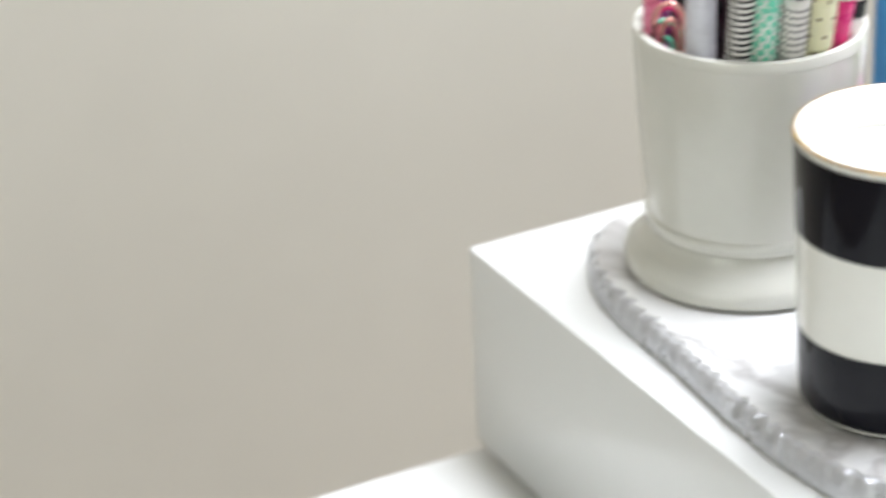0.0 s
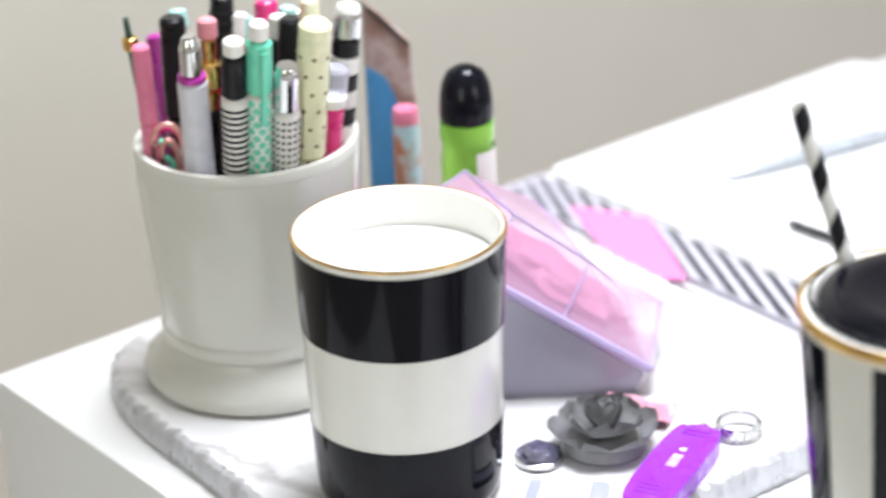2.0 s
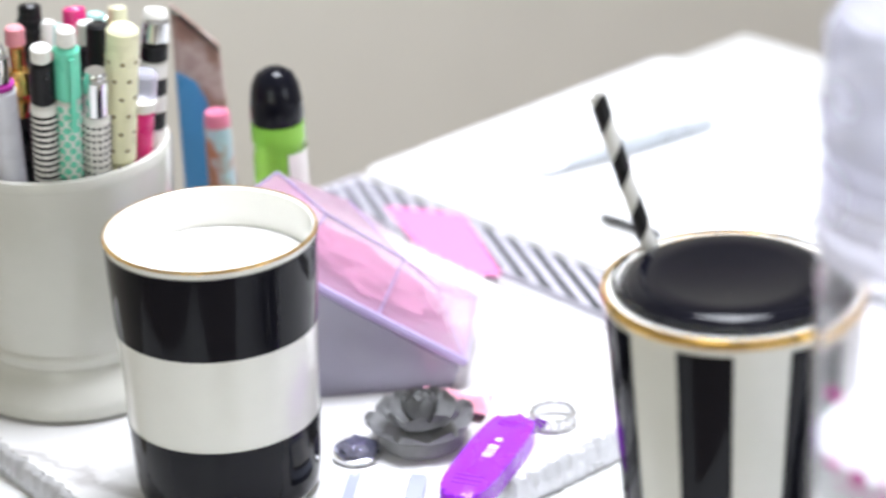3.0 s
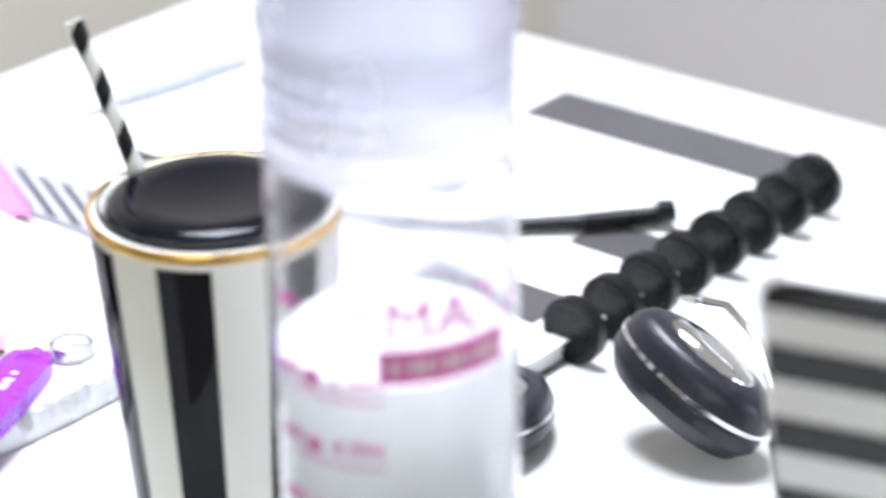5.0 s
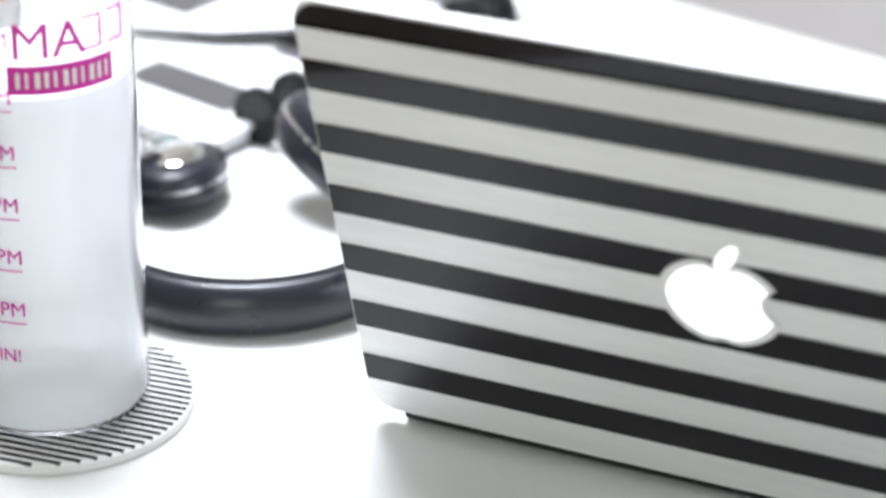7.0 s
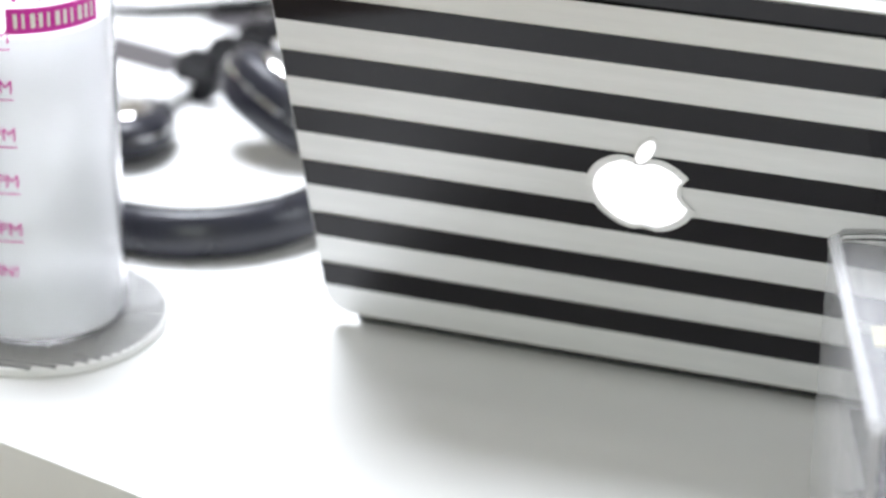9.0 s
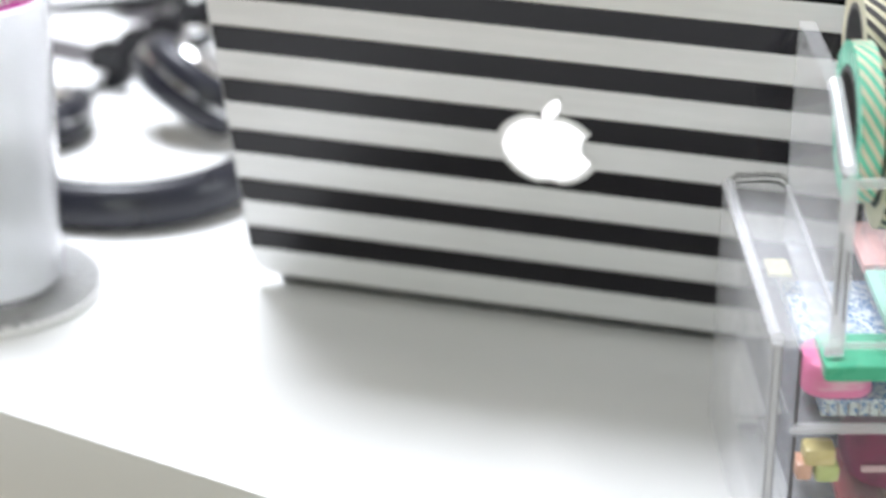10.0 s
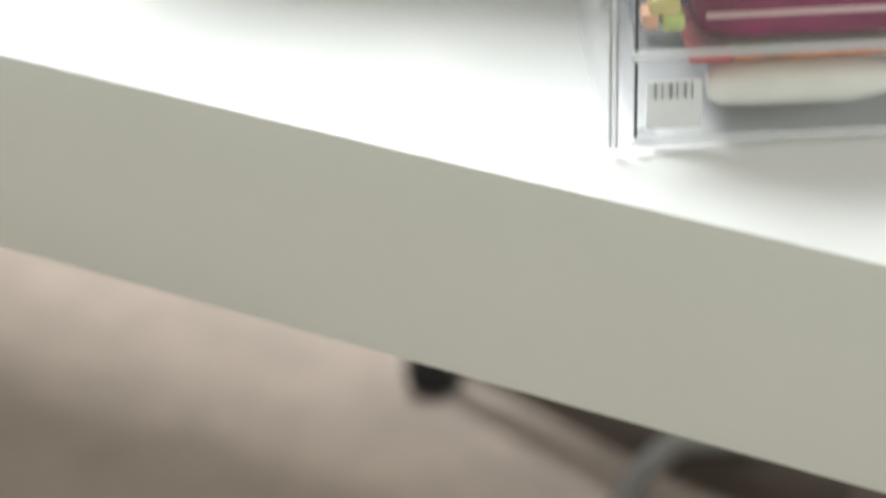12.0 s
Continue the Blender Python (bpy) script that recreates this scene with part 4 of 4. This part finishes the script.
def planner():
    p = thing("disc_planner", (0.255, 0.322, TOP), "white disc-bound planner with dark grey bars and black discs", "planner")
    part("back_cover", slab(rounded(0, 0.212, 0, 0.276, 0.006), 0.0, 0.0012), M_glass, p, "clear plastic cover")
    part("page_block", box(0.003, 0.209, 0.003, 0.273, 0.0014, 0.0105), M_page, p, "stack of white paper")
    part("front_cover", slab(rounded(0, 0.212, 0, 0.276, 0.006), 0.0107, 0.0118), M_page, p, "white printed cover")
    part("edge_tint", box(0.180, 0.211, -0.0004, 0.0004, 0.0016, 0.0070), P_teal, p, "teal divider edge")
    for x0, x1, y0, y1 in ((0.030, 0.202, 0.234, 0.2750), (0.110, 0.190, 0.036, 0.068), (0.020, 0.074, 0.126, 0.170), (0.150, 0.196, 0.116, 0.148)):
        part("printed_bar", box(x0, x1, y0, y1, 0.0119, 0.0122), M_bar, p, "dark grey printed bar")
    for i in range(8):
        part("binding_disc", lathe([(0, -0.0026), (0.0112, -0.0022), (0.0122, -0.0036), (0.0156, -0.0036), (0.0162, -0.0029), (0.0162, 0.0029), (0.0156, 0.0036), (0.0122, 0.0036), (0.0112, 0.0026), (0, 0.0026)], 32), M_black, p, "glossy black binding disc", m=pose(0.2135, 0.037 + 0.0290 * i, 0.0162, 90, 0, 0))
    q = thing("black_brush_pen", (0, 0, 0), "slim black brush pen lying on the planner", "pen")
    part("barrel", tube([(0.285, 0.385, 0.7660), (0.330, 0.402, 0.7665), (0.374, 0.425, 0.7670), (0.404, 0.452, 0.7675)], [0.0014, 0.0026, 0.0034, 0.0042], 12), M_black, q)
    part("cap", tube([(0.404, 0.452, 0.7677), (0.430, 0.479, 0.7682)], [0.0046, 0.0050], 14), M_black, q)
    part("cap_end", tube([(0.430, 0.479, 0.7700), (0.436, 0.4855, 0.7705)], [0.0062, 0.0058], 12), M_black, q)


planner()

# ---------------------------------------------------------------- headphones
M_navy = mat("dark_navy_leatherette", (0.014, 0.015, 0.024), 0.34, var=0.2, scale=50, bump=0.12, bscale=500, coat=0.2)


def headphones():
    h = thing("headphones", (0, 0, 0), "black over-ear headphones with silver trims, folded on the desk", "headphones")
    cx, cy = 0.558, 0.256
    pts = []
    for i in range(41):
        a = radians(168 + (385 - 168) * i / 40)
        pts.append((cx + 0.078 * math.cos(a) * 1.02, cy + 0.078 * math.sin(a), TOP + 0.0155 + 0.002 * math.sin(a)))
    part("headband", tube(pts, 0.0084, 16, flat=1.6), M_navy, h, "padded dark headband")
    part("headband_seam", tube([(cx + (x - cx) * 0.965, cy + (y - cy) * 0.965, z + 0.0128) for x, y, z in pts], 0.0012, 6), M_black_matte, h, "raised seam")
    part("headband_cushion", tube([(cx + (x - cx) * 0.90, cy + (y - cy) * 0.90, z - 0.001) for x, y, z in pts[8:33]], 0.0048, 12, flat=1.9), M_black_matte, h, "inner cushion")

    def ear(centre, normal, length, width, turn, high=1.0):
        q = Matrix.Translation(centre) @ Vector(normal).to_track_quat("Z", "Y").to_matrix().to_4x4() @ Matrix.Rotation(radians(turn), 4, "Z") @ Matrix.Diagonal((length, width, high, 1))
        part("ear_pad", lathe([(0, -0.018), (0.55, -0.019), (0.85, -0.017), (1.0, -0.009), (1.0, -0.003), (0.97, -0.0005), (0, -0.0005)], 48), M_navy, h, "soft dark ear pad", m=q)
        part("trim_ring", lathe([(0.96, -0.0012), (1.012, -0.0010), (1.012, 0.0012), (0.96, 0.0012)], 48), M_chrome, h, "thin silver trim ring", m=q)
        part("shell", lathe([(0.99, 0.0010), (0.97, 0.006), (0.88, 0.011), (0.74, 0.0135), (0, 0.0145)], 48), M_navy, h, "glossy dark shell", m=q)
        part("plate", lathe([(0.56, 0.0140), (0.52, 0.0158), (0.25, 0.0170), (0, 0.0172)], 40), M_chrome, h, "polished silver plate", m=q)
        return q
    ear((0.556, 0.326, 0.784), (0.42, 0.30, 0.85), 0.0385, 0.0225, 60)
    ear((0.483, 0.283, 0.7645), (-0.12, 0.06, 0.98), 0.036, 0.025, 60, 0.70)
    part("yoke", tube([(0.538, 0.350, 0.806), (0.556, 0.349, 0.809), (0.576, 0.340, 0.804), (0.592, 0.326, 0.796), (0.606, 0.312, 0.788)], 0.0018, 10), M_chrome, h, "curved chrome yoke")
    part("hinge", tube([(0.598, 0.320, 0.794), (0.612, 0.306, 0.782)], 0.0044, 14), M_chrome, h, "chrome hinge")
    part("hinge", tube([(0.534, 0.352, 0.803), (0.543, 0.348, 0.806)], 0.0030, 14), M_chrome, h, "chrome hinge")
    part("slider", tube([(0.612, 0.306, 0.782), (0.628, 0.290, 0.766)], 0.0060, 12, flat=0.7), M_black, h)
    part("yoke", tube([(0.452, 0.300, 0.772), (0.466, 0.276, 0.779), (0.482, 0.258, 0.776), (0.484, 0.262, 0.766)], 0.0018, 10), M_chrome, h, "curved chrome yoke")


headphones()

# ---------------------------------------------------------------- acrylic organizer and what it holds
M_acrylic = mat("clear_acrylic", (0.94, 0.94, 0.97), 0.06, var=0.01, rvar=0.02, alpha=0.06, coat=0.1)
P_card = mat("grey_white_card", (0.76, 0.76, 0.76), 0.8, var=0.05, scale=60)
P_bar = mat("grey_print_and_reflection", (0.30, 0.30, 0.31), 0.7)
M_side = mat("whitish_clear_acrylic", (0.92, 0.92, 0.95), 0.14, var=0.04, scale=14, alpha=0.22)
# faint whitish alpha paints the veil of reflections on the drawer fronts
M_front = mat("reflection_veil_acrylic", (0.82, 0.82, 0.85), 0.10, var=0.04, scale=20, alpha=0.04)
CLEAR += [M_acrylic, M_side, M_front]
M_acrylic_edge = mat("acrylic_polished_edge", (0.95, 0.95, 0.98), 0.10, var=0.03, alpha=0.32, coat=0.6)
ORG = pose(1.0520, 0.0353, TOP, 0, 0, 32.0)


def place(name, x, y, z, label, category, group="", turn=0.0):
    """A thing set in the organizer's own axes."""
    ob = new(name)
    ob.matrix_world = ORG @ pose(x, y, z, 0, 0, turn)
    return tagged(ob, label, category, group)


def organizer():
    W, D = 0.175, 0.155
    o = place("drawer_organizer", 0, 0, 0, "clear acrylic desk organizer with three shallow drawers", "organizer")
    for x in (-0.0050, W - 0.0045):
        part("side_wall", box(x, x + 0.0045, 0, D, 0.004, 0.121, 0.0012), M_side, o)
        part("front_edge", box(x + 0.0002, x + 0.0043, -0.0016, -0.0002, 0.004, 0.120, 0.0005), M_acrylic_edge, o, "bright polished edge")
        # thin grey bars paint the dark reflections inside the clear edge
        for q in (0.0006, 0.0034):
            part("edge_line", box(x + q, x + q + 0.0006, -0.0021, -0.0017, 0.005, 0.119), P_bar, o, "grey line drawn as a reflection in the polished edge")
        part("top_edge", tube([(x + 0.0022, 0.001, 0.1212), (x + 0.0022, D * 0.5, 0.1212), (x + 0.0022, D - 0.002, 0.1212)], 0.0030, 10), M_acrylic_edge, o, "rounded polished edge")
    part("back_wall", box(0.0046, W - 0.0046, D - 0.004, D, 0.004, 0.121, 0.0008), M_acrylic, o)
    for z in (0.004, 0.0440, 0.0795):
        part("shelf", box(0.0046, W - 0.0046, 0.001, D - 0.0042, z, z + 0.0026), M_acrylic, o)
        part("shelf_edge", box(0.0046, W - 0.0046, -0.0010, 0.0008, z, z + 0.0026, 0.0004), M_acrylic_edge, o, "bright polished edge")
    for x in (0.012, W - 0.012):
        for y in (0.012, D - 0.012):
            part("foot", lathe([(0, 0), (0.004, 0), (0.005, 0.004), (0, 0.004)], 14), M_acrylic_edge, o, m=pose(x, y, 0))
    for z0, z1 in ((0.0072, 0.0428), (0.0472, 0.0783), (0.0827, 0.1165)):
        d = part("drawer", box(0.0058, W - 0.0058, 0.0005, 0.0030, z0, z1, 0.0006), M_front, o, "clear drawer front")
        part("drawer_side", box(0.0058, 0.0078, 0.0032, D - 0.010, z0, z1 - 0.004), M_acrylic, d)
        part("drawer_side", box(W - 0.0078, W - 0.0058, 0.0032, D - 0.010, z0, z1 - 0.004), M_acrylic, d)
        part("drawer_floor", box(0.0080, W - 0.0080, 0.0032, D - 0.010, z0, z0 + 0.0014), M_acrylic, d)
        part("drawer_frame", box(0.0062, W - 0.0062, -0.0012, 0.0003, z0, z0 + 0.0014), M_acrylic_edge, d, "bright lower edge")
        # solid dark strip paints the shade in the gap beside the drawer
        part("drawer_frame", box(0.0060, 0.0072, -0.0010, 0.0003, z0 + 0.0015, z1), M_bar, d, "dark strip drawn as the shade of the side gap")
    part("lip", slab(rounded(-0.0040, 0.0240, 0.001, D - 0.001, 0.005), 0.1168, 0.1206, 0.0012), M_side, o, "clear rounded lip along the side")
    part("lip_rail", tube([(-0.003, D - 0.003, 0.1218), (0.001, D - 0.001, 0.1236), (0.013, D - 0.001, 0.1240), (0.020, D - 0.001, 0.1236), (0.024, D - 0.003, 0.1218)], 0.0026, 10), M_glass, o, "rounded clear corner of the lip")
    part("inner_tray_wall", box(0.0220, 0.0245, 0.010, D - 0.008, 0.100, 0.1215, 0.0008), M_acrylic, o)
    part("inner_tray_edge", tube([(0.0232, 0.010, 0.1222), (0.0232, D - 0.008, 0.1222)], 0.0016, 8), M_acrylic_edge, o)

    # top drawer
    c = place("patterned_paper_pad", 0.018, 0.006, 0.0842, "paper pad with a blue dotted and striped print", "paper pad")
    part("paper_block", box(0, 0.140, 0, 0.11, 0, 0.0070), ramped(mat("blue_dot_print", (0.6, 0.7, 0.8), 0.6), [(0.0, (0.78, 0.80, 0.82)), (0.30, (0.08, 0.22, 0.48)), (0.52, (0.72, 0.78, 0.80))], 400, "voronoi"), c)
    for i in range(34):
        part("spiral_wire", tube([(0.002 + 0.0041 * i, -0.0012, 0.0008), (0.002 + 0.0041 * i, -0.0026, 0.0030), (0.002 + 0.0041 * i, -0.0008, 0.0060)], 0.0006, 5), M_chrome, c)
    e = place("pink_eraser", 0.011, 0.006, 0.0918, "rounded pink eraser with pale streaks", "eraser")
    part("block", slab(rounded(0, 0.028, 0, 0.030, 0.010), 0, 0.0138, 0.004), ramped(mat("streaked_pink_rubber", (0.8, 0.2, 0.4), 0.6), [(0.0, (0.78, 0.16, 0.36)), (0.5, (0.80, 0.22, 0.42)), (0.6, (0.86, 0.58, 0.66)), (0.7, (0.76, 0.14, 0.34))], 60, stretch=(0.4, 0.4, 2.5)), e)
    k = place("hair_tie", 0.092, 0.016, 0.0925, "dark grey elastic hair tie", "hair tie")
    part("loop", tube([(0.026 * math.cos(2 * math.pi * i / 40), 0.012 * math.sin(2 * math.pi * i / 40), 0.009 + 0.004 * math.cos(2 * math.pi * i / 40)) for i in range(40)], 0.0026, 10, closed=True), M_bar, k)
    # middle drawer
    g = place("magenta_pouch", 0.034, 0.008, 0.0490, "dark magenta fabric pouch", "pouch")
    bm = slab(rounded(0, 0.125, 0, 0.055, 0.018), 0, 0.026, 0.008)
    part("bag", bm, mat("magenta_fabric", (0.22, 0.012, 0.08), 0.5, var=0.35, scale=70, bump=0.5, bscale=90), g)
    part("zip", box(0.002, 0.118, -0.0012, 0.0002, 0.0085, 0.0115, 0.0006), mat("dusty_pink_tape", (0.62, 0.42, 0.44), 0.6), g, "dusty pink zip tape")
    for i, (cc, x, z, w) in enumerate((((0.66, 0.55, 0.24), 0.013, 0.0105, 0.013), ((0.52, 0.58, 0.22), 0.018, 0.0030, 0.010), ((0.70, 0.40, 0.28), 0.010, 0.0040, 0.007))):
        s = place("binder_clip", x, 0.008, 0.0488 + z, ("small yellow plastic clip", "small lime plastic clip", "small coral plastic clip")[i], "clip", "small clips in the drawer")
        part("block", box(0, w, 0, 0.012, 0, 0.008, 0.002), colour("clip_plastic", cc), s)
    t = place("red_pencil_lead_case", 0.030, 0.010, 0.0090 + 0.0270, "slim red and yellow plastic case", "case")
    part("lid", box(0, 0.018, 0, 0.05, 0, 0.0042, 0.001), colour("red_plastic", (0.52, 0.05, 0.07)), t)
    part("body", box(0.0185, 0.120, 0, 0.05, 0, 0.0040, 0.001), ramped(mat("olive_orange_print", (0.5, 0.4, 0.2), 0.5), [(0.0, (0.40, 0.38, 0.18)), (0.5, (0.55, 0.20, 0.10)), (0.7, (0.20, 0.14, 0.12))], 45), t)
    # bottom drawer
    u = place("correction_pen", 0.0375, 0.014, 0.0088, "white correction pen with a tapered nozzle", "correction pen")
    part("barrel", lathe([(0, 0), (0.006, 0.0005), (0.0088, 0.006), (0.0100, 0.020), (0.0102, 0.060), (0.0085, 0.072), (0.0060, 0.080), (0, 0.080)], 28), P_eraser, u, m=Matrix.Translation((0.002, 0.0102, 0.0102)) @ pose(0, 0, 0, 0, 90, 0))
    part("nozzle", lathe([(0, 0), (0.0050, 0.0), (0.0034, 0.014), (0.0020, 0.020), (0, 0.020)], 20), M_frost, u, m=Matrix.Translation((0.0825, 0.0102, 0.0102)) @ pose(0, 0, 0, 0, 90, 0))
    b = place("label_card", 0.012, 0.0060, 0.0088, "white card with small grey printed bars", "card")
    part("card", box(0, 0.023, 0, 0.0012, 0, 0.022), P_card, b)
    for i, w in enumerate((0.0016, 0.0009, 0.0022, 0.0010, 0.0018, 0.0012)):
        part("print_bar", box(0.003 + 0.0031 * i, 0.003 + 0.0031 * i + w * 0.7, -0.0006, -0.0002, 0.014, 0.021), P_bar, b)
    # green folder and pads lying on top
    f = place("mint_folder", 0.017, -0.0005, 0.1030, "mint green plastic folder lying on top of the drawers", "folder")
    part("board", slab(rounded(0, 0.148, 0, 0.030, 0.0015), 0, 0.0060, 0.0012), colour("leaf_green_plastic", (0.09, 0.50, 0.30)), f)
    n = place("mint_sticky_pad", 0.047, 0.034, 0.1080, "pale mint sticky note pad", "note pad")
    part("block", box(0, 0.075, 0, 0.050, 0, 0.0038, 0.0004), colour("pale_mint_paper", (0.42, 0.72, 0.60), 0.7), n)
    n2 = place("coral_sticky_pad", 0.047, 0.088, 0.1080, "pale coral sticky note pad", "note pad")
    part("block", box(0, 0.075, 0, 0.045, 0, 0.0042, 0.0004), colour("pale_coral_paper", (0.76, 0.46, 0.44), 0.7), n2)
    for q in (n, n2):
        part("support", box(0.002, 0.073, 0.002, 0.040, -0.0166, -0.0002), M_acrylic, q, "clear acrylic block below")
    y = place("yellow_tab", 0.0100, 0.105, 0.0985, "small pale yellow paper tab", "paper tab")
    part("tab", box(0, 0.010, 0, 0.016, 0, 0.0012), colour("pale_yellow_paper", (0.72, 0.66, 0.36), 0.7), y)


organizer()



def dispenser():
    d = place("tape_dispenser", 0.0175, 0.004, 0.1092, "clear acrylic tape dispenser holding two striped rolls", "tape dispenser")
    W, D, Hh = 0.041, 0.115, 0.0785
    for x in (0.0, W - 0.0072):
        part("side_wall", slab([(0, 0), (D, 0), (D, Hh + 0.02), (0.045, Hh + 0.02), (0, Hh)], 0, 0.0072, 0.0008), M_side, d, m=Matrix(((0, 0, 1, x), (1, 0, 0, 0), (0, 1, 0, 0.0022), (0, 0, 0, 1))))
        part("front_edge", box(x + 0.0003, x + 0.0069, -0.0014, -0.0002, 0.0040, Hh, 0.0004), M_acrylic_edge, d, "polished edge")
        # dark bars stand for what the clear block reflects, set in as colour
        part("edge_line", box(x + 0.0018, x + 0.0024, -0.0020, -0.0014, 0.0220, Hh - 0.022), M_bar, d, "dark line drawn as a reflection in the acrylic edge")
        part("edge_line", box(x + 0.0048, x + 0.0054, -0.0020, -0.0014, 0.0180, Hh - 0.030), M_bar, d, "dark line drawn as a reflection in the acrylic edge")
        part("top_edge", tube([(x + 0.0036, 0.002, Hh + 0.0022), (x + 0.0036, 0.045, Hh + 0.0222)], 0.0030, 8), M_acrylic_edge, d, "polished top edge")
        part("foot", lathe([(0, 0), (0.0034, 0), (0.0038, 0.0021), (0, 0.0021)], 16), M_chrome, d, m=pose(x + 0.0036, 0.005, 0))
        part("foot", lathe([(0, 0), (0.0034, 0), (0.0038, 0.0021), (0, 0.0021)], 16), M_chrome, d, m=pose(x + 0.0036, D - 0.008, 0))
    part("cutter_bar", box(0.0074, W - 0.0074, -0.0008, 0.0020, Hh - 0.0045, Hh - 0.0005, 0.0004), M_acrylic_edge, d, "frosted front bar")
    part("floor", box(0.0074, W - 0.0074, 0.001, D, 0.0060, 0.0090), M_acrylic, d)
    part("floor_edge", box(0.0074, W - 0.0074, -0.0008, 0.0008, 0.0060, 0.0086), M_acrylic_edge, d)

    def roll(y, z, x, w, r, stripes, label):
        t = new("tape_roll")
        t.matrix_world = d.matrix_world @ pose(x, y, z, 0, 90, 0)
        tagged(t, label, "tape", "rolls of patterned tape")
        part("core", lathe([(r * 0.62, 0), (r * 0.70, 0), (r * 0.70, w), (r * 0.62, w), (r * 0.62, 0)], 40), M_bar, t, "grey cardboard core")
        part("winding", lathe([(r * 0.71, 0.0002), (r, 0.0002), (r, w - 0.0002), (r * 0.71, w - 0.0002), (r * 0.71, 0.0002)], 64), stripes[0], t, "wound paper tape")
        n = 26
        for k in range(n):
            bm = bmesh.new()
            cols = []
            for i in range(6):
                zz = 0.0003 + (w - 0.0006) * i / 5
                cols.append([bm.verts.new(((r + 0.0003) * math.cos(a), (r + 0.0003) * math.sin(a), zz)) for a in (2 * math.pi * (k + q) / n + 0.46 * i / 5 for q in (0.0, 0.25, 0.5))])
            for a, b in zip(cols, cols[1:]):
                for q in range(2):
                    bm.faces.new((a[q], a[q + 1], b[q + 1], b[q]))
            part("stripe", bm, stripes[1], t)
    roll(0.036, 0.0730, 0.0196, 0.0125, 0.0290, (P_creampaper, M_black), "cream tape roll with black diagonal stripes")
    roll(0.042, 0.0850, 0.0085, 0.0095, 0.0320, (P_mint, P_creampaper), "mint tape roll with pale diagonal stripes")
    roll(0.096, 0.0950, 0.0200, 0.0130, 0.0280, (P_creampaper, M_bar), "cream tape roll with grey diagonal stripes")


P_creampaper = colour("cream_paper_tape", (0.72, 0.68, 0.52), 0.6)
dispenser()


# ---------------------------------------------------------------- under the desk
def chair():
    c = thing("desk_chair", (0.650, 0.782, 0), "desk chair base with grey curved legs and black castors", "chair")
    part("leg", tube([(0.10, -0.10, 0.035), (0.115, -0.088, 0.075), (0.145, -0.078, 0.110), (0.19, -0.066, 0.118), (0.26, -0.05, 0.112)], 0.011, 14), mat("grey_metal_tube", (0.34, 0.34, 0.35), 0.35, metal=0.4), c, "curved grey metal leg")
    # thickened dark bar: a faint leg plus the brown shade under the desk
    part("leg", tube([(-0.12, 0.03, 0.050), (0.02, 0.0, 0.062), (0.14, -0.03, 0.075), (0.30, -0.06, 0.085)], [0.012, 0.026, 0.038, 0.042], 16), mat("taupe_leg_and_shade", (0.10, 0.08, 0.07), 0.45, metal=0.2), c, "dark taupe bar for a faint leg and the shade around it")
    part("caster", lathe([(0, -0.014), (0.022, -0.014), (0.026, -0.009), (0.026, 0.009), (0.022, 0.014), (0, 0.014)], 28), M_black_matte, c, "black castor wheel", m=pose(-0.143, 0.033, 0.026, 90, 0, 35))


chair()


def ceiling_lamp():
    c = thing("ceiling_light", (0.22, 0.44, 2.385), "square white ceiling light panel", "lamp")
    part("frame", box(-0.27, 0.27, -0.27, 0.27, 0.015, 0.034, 0.003), M_white, c)


ceiling_lamp()
